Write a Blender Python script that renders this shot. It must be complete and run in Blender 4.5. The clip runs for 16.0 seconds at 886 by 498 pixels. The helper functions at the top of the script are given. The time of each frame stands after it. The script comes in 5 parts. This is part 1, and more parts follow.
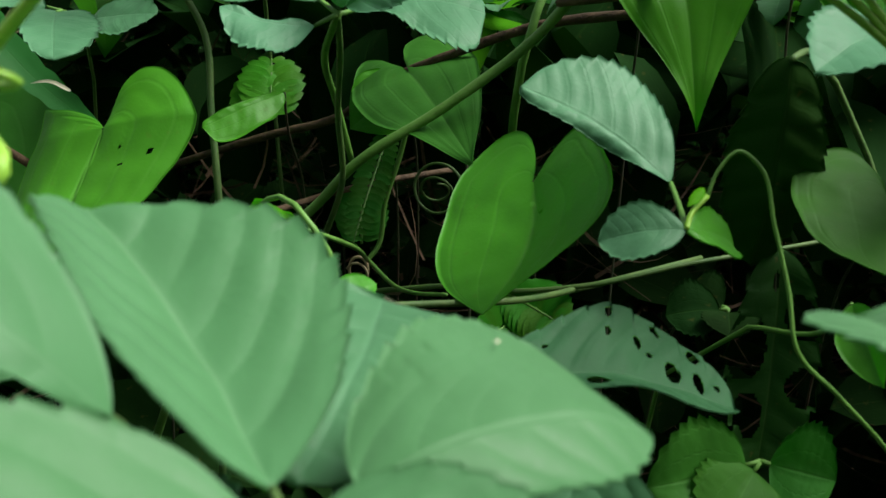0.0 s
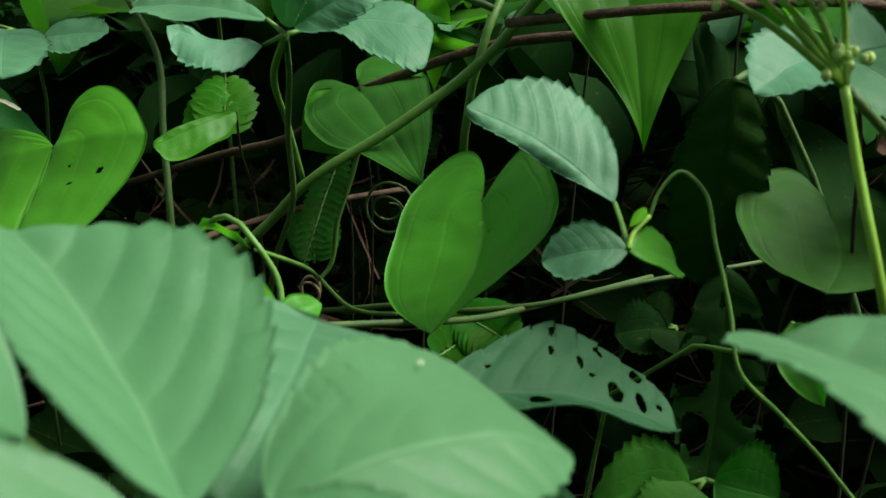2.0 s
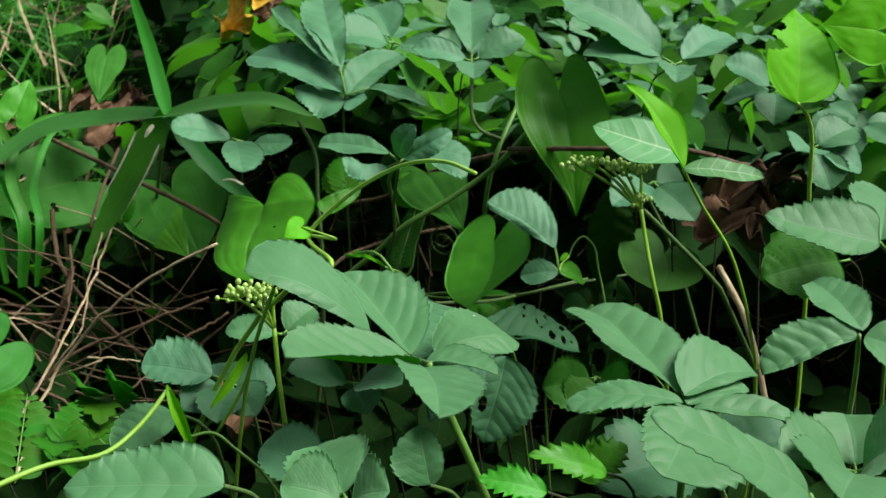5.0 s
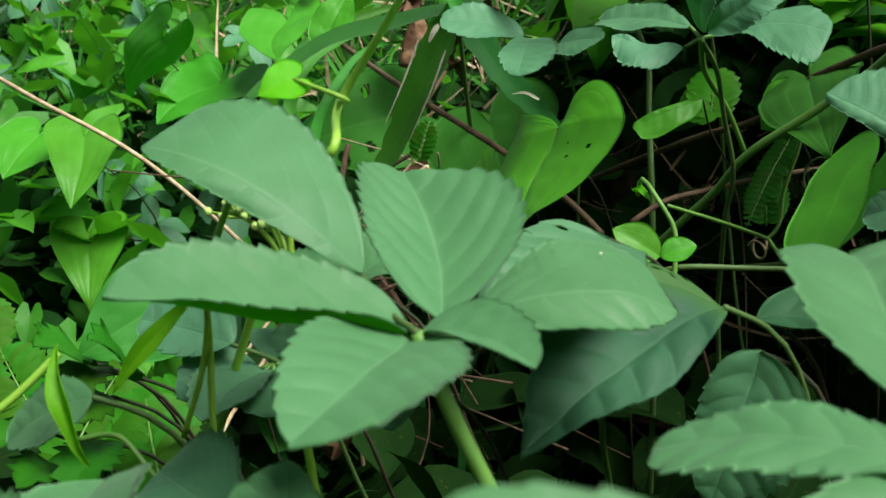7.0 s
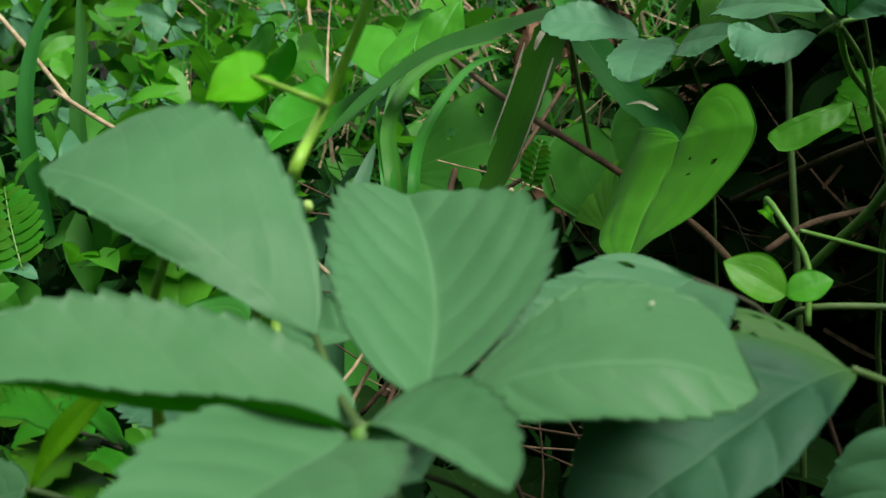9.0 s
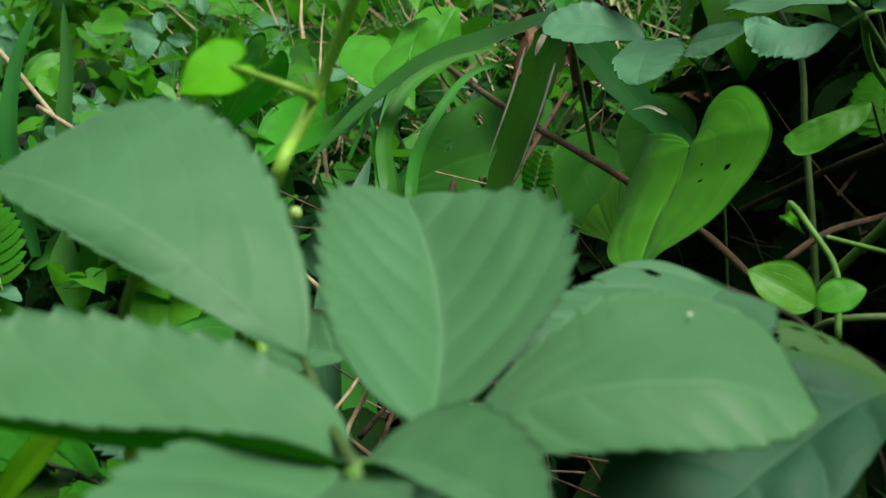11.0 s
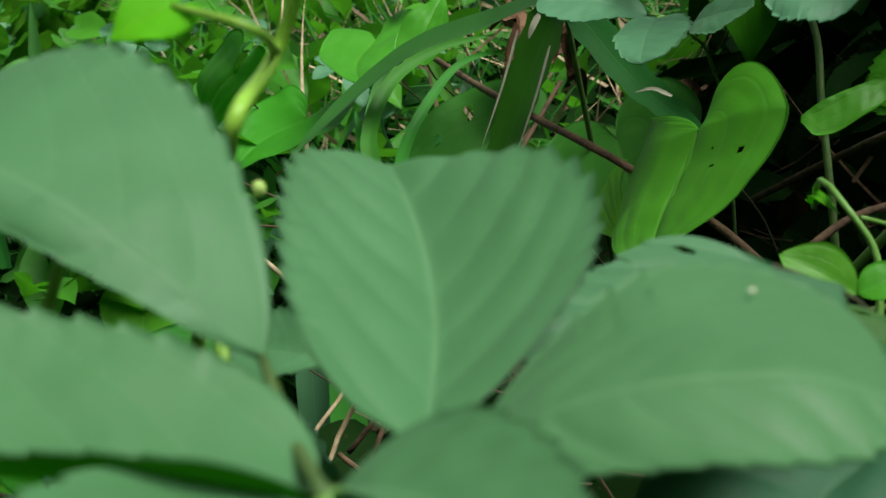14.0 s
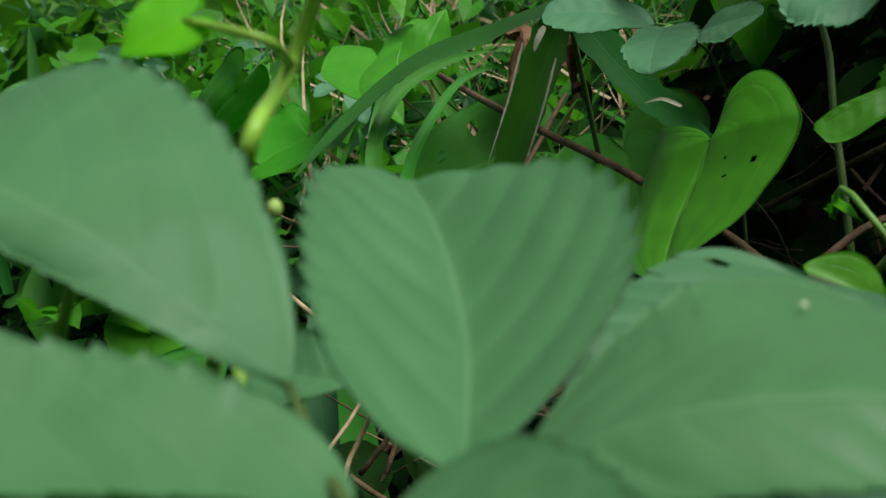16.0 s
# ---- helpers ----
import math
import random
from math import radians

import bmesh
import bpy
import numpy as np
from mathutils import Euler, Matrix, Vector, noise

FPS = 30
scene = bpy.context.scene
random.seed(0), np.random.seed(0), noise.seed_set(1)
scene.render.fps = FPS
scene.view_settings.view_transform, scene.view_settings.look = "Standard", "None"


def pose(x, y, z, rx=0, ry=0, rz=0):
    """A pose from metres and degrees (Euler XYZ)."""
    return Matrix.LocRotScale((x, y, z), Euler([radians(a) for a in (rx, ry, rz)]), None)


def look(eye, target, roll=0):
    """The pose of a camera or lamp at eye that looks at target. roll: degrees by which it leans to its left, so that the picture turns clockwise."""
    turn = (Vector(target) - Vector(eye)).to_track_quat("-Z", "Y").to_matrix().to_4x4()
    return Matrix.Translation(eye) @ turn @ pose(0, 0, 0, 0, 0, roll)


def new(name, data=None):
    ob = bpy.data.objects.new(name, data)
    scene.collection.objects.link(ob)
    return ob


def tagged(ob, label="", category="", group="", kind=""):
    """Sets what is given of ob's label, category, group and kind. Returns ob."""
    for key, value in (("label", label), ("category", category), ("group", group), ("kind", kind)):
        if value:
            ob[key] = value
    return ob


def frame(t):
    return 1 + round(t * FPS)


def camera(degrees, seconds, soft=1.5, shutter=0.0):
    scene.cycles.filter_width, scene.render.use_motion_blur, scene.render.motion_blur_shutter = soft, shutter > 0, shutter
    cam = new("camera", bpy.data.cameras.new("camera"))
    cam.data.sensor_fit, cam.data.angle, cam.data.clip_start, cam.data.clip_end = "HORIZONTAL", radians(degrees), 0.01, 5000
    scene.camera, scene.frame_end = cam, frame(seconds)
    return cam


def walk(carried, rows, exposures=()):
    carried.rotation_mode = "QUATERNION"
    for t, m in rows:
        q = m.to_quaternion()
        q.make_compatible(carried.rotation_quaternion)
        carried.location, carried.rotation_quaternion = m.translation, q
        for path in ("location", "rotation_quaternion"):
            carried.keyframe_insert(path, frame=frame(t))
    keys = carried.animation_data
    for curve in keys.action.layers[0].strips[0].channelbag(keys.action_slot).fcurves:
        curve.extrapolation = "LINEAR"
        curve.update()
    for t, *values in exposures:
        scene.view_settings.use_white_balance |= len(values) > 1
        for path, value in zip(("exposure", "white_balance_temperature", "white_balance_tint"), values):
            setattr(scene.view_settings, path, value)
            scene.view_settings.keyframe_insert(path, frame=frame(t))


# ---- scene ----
cam = camera(37.9, 16.0)
cam.data.dof.use_dof, cam.data.dof.focus_distance, cam.data.dof.aperture_fstop = True, 0.52, 38
PATH = [
    (0, (0.019, 0.017, 0.537), (-0.151, 1.908, -0.092), 3.0),
    (0.5, (0.021, 0.018, 0.537), (-0.145, 1.906, -0.102), 3.1),
    (1, (0.023, 0.018, 0.537), (-0.121, 1.915, -0.081), 3.4),
    (1.5, (0.025, 0.016, 0.537), (-0.103, 1.918, -0.071), 3.5),
    (2, (0.025, 0.017, 0.538), (-0.098, 1.921, -0.062), 3.4),
    (2.5, (0.024, 0.018, 0.537), (-0.102, 1.923, -0.058), 3.2),
    (3, (0.025, 0.018, 0.536), (-0.114, 1.925, -0.048), 3.1),
    (3.2, (0.025, 0.018, 0.535), (-0.116, 1.925, -0.05), 3.1),
    (5.3, (0.044, -0.378, 0.688), (-0.105, 1.511, 0.05), 4.0),
    (5.5, (0.055, -0.356, 0.685), (-0.159, 1.527, 0.046), 3.0),
    (6, (0.101, -0.239, 0.636), (-0.42, 1.586, 0.006), 0.7),
    (6.5, (0.133, -0.128, 0.591), (-0.714, 1.568, -0.048), -2.3),
    (7, (0.132, -0.066, 0.562), (-0.917, 1.521, -0.057), -3.5),
    (7.5, (0.118, -0.015, 0.531), (-1.07, 1.477, -0.071), -6.0),
    (8, (0.117, 0.01, 0.532), (-1.116, 1.474, -0.048), -6.0),
    (8.5, (0.116, 0.013, 0.532), (-1.15, 1.455, -0.031), -6.9),
    (9, (0.114, 0.016, 0.538), (-1.16, 1.455, -0.015), -6.8),
    (9.2, (0.109, 0.022, 0.533), (-1.17, 1.464, -0.003), -6.6),
    (11.5, (0.095, 0.035, 0.527), (-1.176, 1.487, 0.001), -7.6),
    (12, (0.091, 0.039, 0.52), (-1.17, 1.493, -0.021), -7.1),
    (12.5, (0.085, 0.047, 0.522), (-1.164, 1.507, -0.034), -8.0),
    (13, (0.08, 0.057, 0.518), (-1.171, 1.523, -0.014), -7.9),
    (13.5, (0.078, 0.06, 0.518), (-1.181, 1.524, -0.004), -8.2),
    (14, (0.073, 0.059, 0.515), (-1.19, 1.523, 0.002), -8.6),
    (14.5, (0.072, 0.059, 0.514), (-1.189, 1.526, 0.006), -8.6),
    (15, (0.07, 0.061, 0.516), (-1.186, 1.536, 0.02), -9.1),
    (15.5, (0.071, 0.062, 0.514), (-1.181, 1.542, 0.02), -9.1),
    (16, (0.066, 0.062, 0.514), (-1.198, 1.533, 0.025), -9.7),
]
walk(cam, [(t, look(eye, target, roll)) for t, eye, target, roll in PATH], [(0, 0.58, 6500, 6), (3.2, 0.57, 6500, 6), (5.3, 0.56, 6500, 6), (7, 0.6, 6500, 6), (7.5, 0.66, 6500, 6), (8, 0.46, 6500, 6), (9, 0.19, 6500, 6), (14.5, 0.10, 6500, 6), (15.5, -0.03, 6500, 6), (16, -0.14, 6500, 6)])

# ---- light: bright overcast sky, soft light from above the thicket ----
SUN_EL, SUN_AZ = radians(57), radians(90)
world = bpy.data.worlds.new("sky")
scene.world = world
world.use_nodes = True
sky = world.node_tree.nodes.new("ShaderNodeTexSky")
sky.sky_type, sky.sun_disc, sky.sun_elevation, sky.sun_rotation = "NISHITA", False, SUN_EL, SUN_AZ
back = world.node_tree.nodes["Background"]
back.inputs["Strength"].default_value = 0.064
sky.air_density, sky.dust_density, sky.ozone_density = 1.0, 0.6, 0.5
veil = world.node_tree.nodes.new("ShaderNodeHueSaturation")
veil.inputs["Saturation"].default_value = 0.3
world.node_tree.links.new(sky.outputs[0], veil.inputs["Color"])
world.node_tree.links.new(veil.outputs[0], back.inputs["Color"])
sun = new("sun", bpy.data.lights.new("sun", "SUN"))
sun.data.energy, sun.data.angle, sun.data.color = 4.55, radians(38), (1.0, 0.98, 0.93)
sun.matrix_world = look((0, 0, 3), Vector((0, 0, 3)) - Vector((math.sin(SUN_AZ) * math.cos(SUN_EL), math.cos(SUN_AZ) * math.cos(SUN_EL), math.sin(SUN_EL))))


# ---- materials ----
class Nodes:
    """Short hand for one material's node tree."""

    def __init__(self, name):
        self.mat = bpy.data.materials.new(name)
        self.mat.use_nodes = True
        self.tree = self.mat.node_tree
        self.bsdf = self.tree.nodes["Principled BSDF"]
        self.out = self.tree.nodes["Material Output"]

    def add(self, kind, **values):
        n = self.tree.nodes.new("ShaderNode" + kind)
        for k, v in values.items():
            if k == "operation":
                n.operation = v
            elif k == "blend":
                n.data_type, n.blend_type = "RGBA", v
        return n

    def link(self, a, b):
        self.tree.links.new(a, b)

    def math(self, op, a, b=None, c=None):
        n = self.add("Math", operation=op)
        for i, v in enumerate((a, b, c)):
            if v is None:
                continue
            if isinstance(v, (int, float)):
                n.inputs[i].default_value = v
            else:
                self.link(v, n.inputs[i])
        return n.outputs[0]

    def mix(self, fac, a, b, blend="MIX"):
        n = self.add("Mix", blend=blend)
        for slot, v in ((0, fac), (6, a), (7, b)):
            if isinstance(v, (int, float)):
                n.inputs[slot].default_value = v
            elif isinstance(v, tuple):
                n.inputs[slot].default_value = (*v, 1)
            else:
                self.link(v, n.inputs[slot])
        return n.outputs[2]

    def noise(self, scale, detail=3, rough=0.55):
        n = self.add("TexNoise")
        n.inputs["Scale"].default_value, n.inputs["Detail"].default_value, n.inputs["Roughness"].default_value = scale, detail, rough
        c = self.add("TexCoord")
        self.link(c.outputs["Object"], n.inputs["Vector"])
        return n.outputs["Fac"]

    def ramp(self, v, lo, hi):
        n = self.add("MapRange")
        n.inputs[1].default_value, n.inputs[2].default_value = lo, hi
        n.clamp = True
        self.link(v, n.inputs[0])
        return n.outputs[0]

    def bump(self, height, strength, distance):
        n = self.add("Bump")
        n.inputs["Strength"].default_value, n.inputs["Distance"].default_value = strength, distance
        self.link(height, n.inputs["Height"])
        self.link(n.outputs[0], self.bsdf.inputs["Normal"])


def leaf_material(name, base, deep, vein, rough=0.5, see_through=0.3, glow=None, veins="side", count=7, spots=0.0, gloss=0.5, pale=0.35, vary=1.0, sheen=0.0, tinge=None, ribs=0.22):
    """Leaf: darker and lighter patches, pale midrib and veins (UV: across, along), fine cells, some light through it."""
    n = Nodes(name)
    uv = n.add("UVMap")
    uv.uv_map = "leaf"
    xy = n.add("SeparateXYZ")
    n.link(uv.outputs[0], xy.inputs[0])
    across, along = n.math("ABSOLUTE", n.math("SUBTRACT", xy.outputs[0], 0.5)), xy.outputs[1]
    along = n.math("MULTIPLY_ADD", n.math("SUBTRACT", n.noise(70, 2), 0.5), 0.05, along)
    mid = n.ramp(across, 0.022, 0.006)
    if veins == "side":
        side = n.ramp(n.math("PINGPONG", n.math("MULTIPLY", along, count), 0.5), 0.10, 0.02)
    else:
        side = n.ramp(n.math("PINGPONG", n.math("MULTIPLY_ADD", n.math("SUBTRACT", n.noise(30, 2), 0.5), 0.25, n.math("MULTIPLY", across, count)), 0.5), 0.07, 0.015)
    fine = n.noise(900, 2)
    line = n.math("MAXIMUM", mid, n.math("MULTIPLY", side, ribs))
    patch = n.ramp(n.noise(60, 3), 0.35, 0.7)
    big = n.ramp(n.noise(14, 2), 0.3, 0.7)
    col = n.mix(n.math("MULTIPLY", n.math("ADD", patch, big), 0.42), base, deep)
    rnd = n.add("ObjectInfo").outputs["Random"]
    hsv = n.add("HueSaturation")
    n.link(col, hsv.inputs["Color"])
    n.link(n.math("MULTIPLY_ADD", rnd, 0.035 * vary, 0.5 - 0.018 * vary), hsv.inputs["Hue"])
    n.link(n.math("MULTIPLY_ADD", rnd, 0.35 * vary, 1.0 - 0.18 * vary), hsv.inputs["Value"])
    col = n.mix(n.math("MULTIPLY", line, pale), hsv.outputs[0], vein)
    if tinge:
        col = n.mix(n.math("MULTIPLY", n.ramp(n.math("MULTIPLY_ADD", n.noise(45, 3), 0.25, xy.outputs[1]), 0.27, 0.12), 0.7), col, tinge)
    if spots:
        col = n.mix(n.math("MULTIPLY", n.ramp(n.noise(260, 2), 0.66, 0.72), spots), col, (0.16, 0.12, 0.03))
    n.link(col, n.bsdf.inputs["Base Color"])
    n.link(n.math("MULTIPLY_ADD", fine, 0.22, rough - 0.1), n.bsdf.inputs["Roughness"])
    n.bsdf.inputs["Specular IOR Level"].default_value = gloss
    n.bsdf.inputs["Sheen Weight"].default_value, n.bsdf.inputs["Sheen Roughness"].default_value = sheen, 0.4
    n.bump(n.math("ADD", n.math("MULTIPLY", fine, 0.35), n.math("MULTIPLY_ADD", line, -0.9, n.math("MULTIPLY", n.noise(110, 2), 0.9))), 0.3, 0.0007)
    tr = n.add("BsdfTranslucent")
    n.link(n.mix(0.65, col, glow or base), tr.inputs["Color"])
    mixer = n.add("MixShader")
    mixer.inputs[0].default_value = see_through
    n.link(n.bsdf.outputs[0], mixer.inputs[1])
    n.link(tr.outputs[0], mixer.inputs[2])
    n.link(mixer.outputs[0], n.out.inputs["Surface"])
    return n.mat


def rough_material(name, a, b, rough=0.8, scale=80, bump=0.5, c=None, stretch=None):
    n = Nodes(name)
    v = n.ramp(n.noise(scale, 4, 0.65), 0.32, 0.68)
    col = n.mix(v, a, b)
    if c:
        col = n.mix(n.ramp(n.noise(scale * 0.23, 3), 0.5, 0.62), col, c)
    hsv = n.add("HueSaturation")
    n.link(col, hsv.inputs["Color"])
    rnd = n.add("ObjectInfo").outputs["Random"]
    isl = n.add("NewGeometry").outputs["Random Per Island"]
    n.link(n.math("MULTIPLY_ADD", n.math("ADD", rnd, isl), 0.35, 0.65), hsv.inputs["Value"])
    n.link(hsv.outputs[0], n.bsdf.inputs["Base Color"])
    n.bsdf.inputs["Roughness"].default_value = rough
    n.bump(n.noise(scale * 4, 4), bump, 0.001)
    return n.mat


VINE = leaf_material("vine_leaf_top", (0.096, 0.272, 0.104), (0.068, 0.208, 0.072), (0.18, 0.37, 0.18), 0.55, 0.24, (0.14, 0.5, 0.05), count=6, gloss=0.5, pale=0.3, vary=0.25, sheen=0.08)
VINE_UNDER = leaf_material("vine_leaf_under", (0.10, 0.30, 0.03), (0.07, 0.22, 0.02), (0.18, 0.40, 0.08), 0.6, 0.75, (0.22, 0.75, 0.05), gloss=0.1)
HEART_UNDER = leaf_material("heart_leaf_under", (0.09, 0.33, 0.025), (0.07, 0.25, 0.02), (0.16, 0.42, 0.06), 0.6, 0.75, (0.24, 0.85, 0.03), "long", 5, gloss=0.1)
VINE_BLUE = leaf_material("vine_leaf_blue", (0.092, 0.265, 0.125), (0.062, 0.20, 0.085), (0.15, 0.34, 0.18), 0.55, 0.2, (0.09, 0.36, 0.05), count=7, gloss=0.45, pale=0.25, vary=0.6, sheen=0.06)
HEART = leaf_material("heart_leaf_top", (0.100, 0.40, 0.022), (0.068, 0.30, 0.015), (0.19, 0.48, 0.09), 0.42, 0.35, (0.18, 0.68, 0.015), "long", 5, 0.15, 0.4, pale=0.25, vary=0.5, ribs=0.4)
HEART_LIGHT = leaf_material("heart_leaf_young", (0.088, 0.37, 0.024), (0.058, 0.27, 0.015), (0.18, 0.50, 0.06), 0.42, 0.3, (0.18, 0.75, 0.02), "long", 5, 0.0, 0.3, pale=0.2)
# darker copy of the heart leaf, with shade put into its colour
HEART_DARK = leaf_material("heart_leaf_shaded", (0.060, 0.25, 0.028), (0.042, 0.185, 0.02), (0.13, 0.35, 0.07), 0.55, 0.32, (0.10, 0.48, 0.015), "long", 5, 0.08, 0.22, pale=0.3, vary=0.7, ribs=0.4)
UNDER = leaf_material("undergrowth_leaf", (0.065, 0.26, 0.020), (0.038, 0.165, 0.012), (0.11, 0.34, 0.04), 0.48, 0.35, (0.16, 0.62, 0.02), "long", 6, 0.15, 0.25)
YOUNG = leaf_material("young_leaf", (0.20, 0.60, 0.015), (0.15, 0.50, 0.01), (0.32, 0.62, 0.05), 0.5, 0.5, (0.30, 0.88, 0.01), count=8, gloss=0.25)
MILKY = leaf_material("pale_veined_leaf", (0.13, 0.36, 0.13), (0.09, 0.28, 0.09), (0.40, 0.60, 0.36), 0.5, 0.25, (0.18, 0.45, 0.08), count=6, gloss=0.3, pale=1.6)
BLADE = leaf_material("grass_blade", (0.05, 0.22, 0.04), (0.034, 0.16, 0.028), (0.08, 0.26, 0.06), 0.48, 0.3, (0.07, 0.36, 0.02), "long", 22, 0.05, 0.3)
BLADE_FRESH = leaf_material("fresh_grass_blade", (0.060, 0.28, 0.026), (0.038, 0.19, 0.018), (0.10, 0.36, 0.06), 0.45, 0.35, (0.12, 0.6, 0.02), "long", 18, 0.03, 0.35)
QUILT = leaf_material("quilted_leaf", (0.046, 0.155, 0.060), (0.030, 0.11, 0.040), (0.08, 0.20, 0.09), 0.62, 0.15, (0.07, 0.28, 0.05), count=6, gloss=0.25, vary=0.4)
QUILT_YELLOWING = leaf_material("quilted_leaf_yellowing", (0.034, 0.118, 0.056), (0.024, 0.085, 0.038), (0.055, 0.15, 0.07), 0.62, 0.12, (0.07, 0.28, 0.05), count=6, gloss=0.28, vary=0.2, tinge=(0.060, 0.16, 0.022))
# near-black leaf colour that stands in for the shade inside the thicket
SHADE_LEAF = leaf_material("shade_dark_leaf", (0.012, 0.045, 0.008), (0.006, 0.025, 0.004), (0.03, 0.08, 0.015), 0.75, 0.06, (0.02, 0.10, 0.004), "long", 6, 0.2, 0.05)
DARKLEAF = leaf_material("old_leaf", (0.030, 0.105, 0.014), (0.018, 0.065, 0.010), (0.07, 0.14, 0.03), 0.7, 0.3, (0.05, 0.22, 0.008), count=11, spots=0.5, gloss=0.15)
FERN = leaf_material("feather_leaf", (0.05, 0.23, 0.012), (0.035, 0.17, 0.008), (0.09, 0.30, 0.03), 0.5, 0.35, (0.10, 0.42, 0.01), gloss=0.15)
YELLOWED = rough_material("yellowed_leaf", (0.62, 0.42, 0.02), (0.45, 0.24, 0.02), 0.7, 90, 0.4, (0.16, 0.06, 0.015))
DEAD = rough_material("dead_leaf_skin", (0.06, 0.026, 0.012), (0.17, 0.09, 0.045), 0.85, 60, 0.8, (0.03, 0.015, 0.009))
STEM = rough_material("green_stem", (0.10, 0.24, 0.035), (0.15, 0.33, 0.06), 0.5, 120, 0.2)
STEM_DARK = rough_material("olive_stem", (0.05, 0.12, 0.025), (0.10, 0.17, 0.04), 0.6, 120, 0.3)
# dark brownish stem, with the shade of the gaps put into its colour
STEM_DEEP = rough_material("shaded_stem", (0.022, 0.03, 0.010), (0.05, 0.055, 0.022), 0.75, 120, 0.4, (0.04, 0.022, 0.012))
STEM_BRIGHT = rough_material("young_stem", (0.22, 0.45, 0.03), (0.30, 0.55, 0.07), 0.45, 120, 0.15)
TWIG = rough_material("brown_twig", (0.05, 0.027, 0.013), (0.15, 0.09, 0.048), 0.8, 150, 0.8)
STRAW = rough_material("dry_straw", (0.32, 0.21, 0.11), (0.62, 0.50, 0.32), 0.75, 150, 0.5)
BUD = rough_material("flower_bud", (0.42, 0.66, 0.12), (0.55, 0.74, 0.24), 0.5, 300, 0.3)
# soil tone pushed near black so the ground between plants reads as shade
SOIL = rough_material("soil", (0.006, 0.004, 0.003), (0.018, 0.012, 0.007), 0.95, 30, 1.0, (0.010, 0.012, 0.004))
WHITE_SPOT = rough_material("scar_and_glint", (0.60, 0.58, 0.42), (0.76, 0.72, 0.55), 0.8, 300, 0.3)


# ---- shapes ----
def mesh_from(name, verts, faces, mats, uvs=None, face_mat=None, smooth=True):
    me = bpy.data.meshes.new(name)
    me.from_pydata([tuple(v) for v in verts], [], [tuple(int(i) for i in f) for f in faces])
    for m in mats if isinstance(mats, (tuple, list)) else [mats]:
        me.materials.append(m)
    if uvs is not None:
        layer = me.uv_layers.new(name="leaf")
        idx = np.empty(len(me.loops), dtype=np.int32)
        me.loops.foreach_get("vertex_index", idx)
        layer.data.foreach_set("uv", np.asarray(uvs, dtype=np.float32)[idx].ravel())
    if face_mat is not None:
        me.polygons.foreach_set("material_index", np.asarray(face_mat, dtype=np.int32))
    if smooth:
        me.polygons.foreach_set("use_smooth", np.ones(len(me.polygons), dtype=bool))
    me.update()
    return me


def part(name, me, parent, label=""):
    ob = new(name, me)
    if parent:
        ob.parent = parent
    if label:
        ob["label"] = label
    return ob


def thing(name, label, category, group="", kind="", at=(0, 0, 0)):
    ob = new(name)
    ob.location = at
    ob.empty_display_size = 0.02
    return tagged(ob, label, category, group, kind)


def bezier(p, n):
    t = np.linspace(0, 1, n)[:, None]
    p = [np.array(q, float) for q in p]
    return (1 - t) ** 3 * p[0] + 3 * t * (1 - t) ** 2 * p[1] + 3 * t * t * (1 - t) * p[2] + t ** 3 * p[3]


def half_outline(kind, rows, teeth, tooth=0.12, form=None, ears=None):
    """Half of a leaf of length 1 and half-width 1: outline x, y and the place on the midrib that each outline point belongs to."""
    if kind in ("heart", "drip_heart"):
        slim = kind == "drip_heart"
        lobe, wide, full = ears or (0.42, -0.06, 0.20 if slim else 0.34)
        a = bezier([(0, 0), (0.16, -lobe), (0.66, -lobe * 1.25), (0.93, wide)], rows // 3)
        b = bezier([(0.93, wide), (1.16, wide + 0.46), (full, 0.60 if slim else 0.78), (0.0, 1.0)], rows - rows // 3 + 1)[1:]
        o = np.vstack([a, b])
        t = np.linspace(0, 1, len(o))
        m = np.clip((o[:, 1] + 0.06) / 1.06, 0, 1) * 0.985 + 0.015 * t
        m[: rows // 3] = np.linspace(0, m[rows // 3], rows // 3)
        return o[:, 0], o[:, 1], m
    t = np.linspace(0, 1, rows)
    a, b = form or {"vine": (0.78, 0.74), "sharp": (0.72, 0.85), "oval": (0.6, 0.6), "blade": (0.22, 0.55), "trowel": (0.5, 1.0)}[kind]
    x = t ** a * (1 - t) ** b
    x /= x.max()
    y = t.copy()
    if teeth:
        saw = (t * teeth) % 1.0
        amp = tooth * np.clip(np.minimum(t * 5, (1 - t) * 9), 0, 1) * np.clip(x * 1.5, 0.3, 1)
        x = x + amp * (saw - 0.6) * np.where(t < 0.18, 0.0, 1.0)
        y = y + amp * 0.22 * saw * np.where(t < 0.18, 0.0, 1.0)
        x[0] = x[-1] = 0
        y[-1] = 1
    return np.maximum(x, 0), y, t


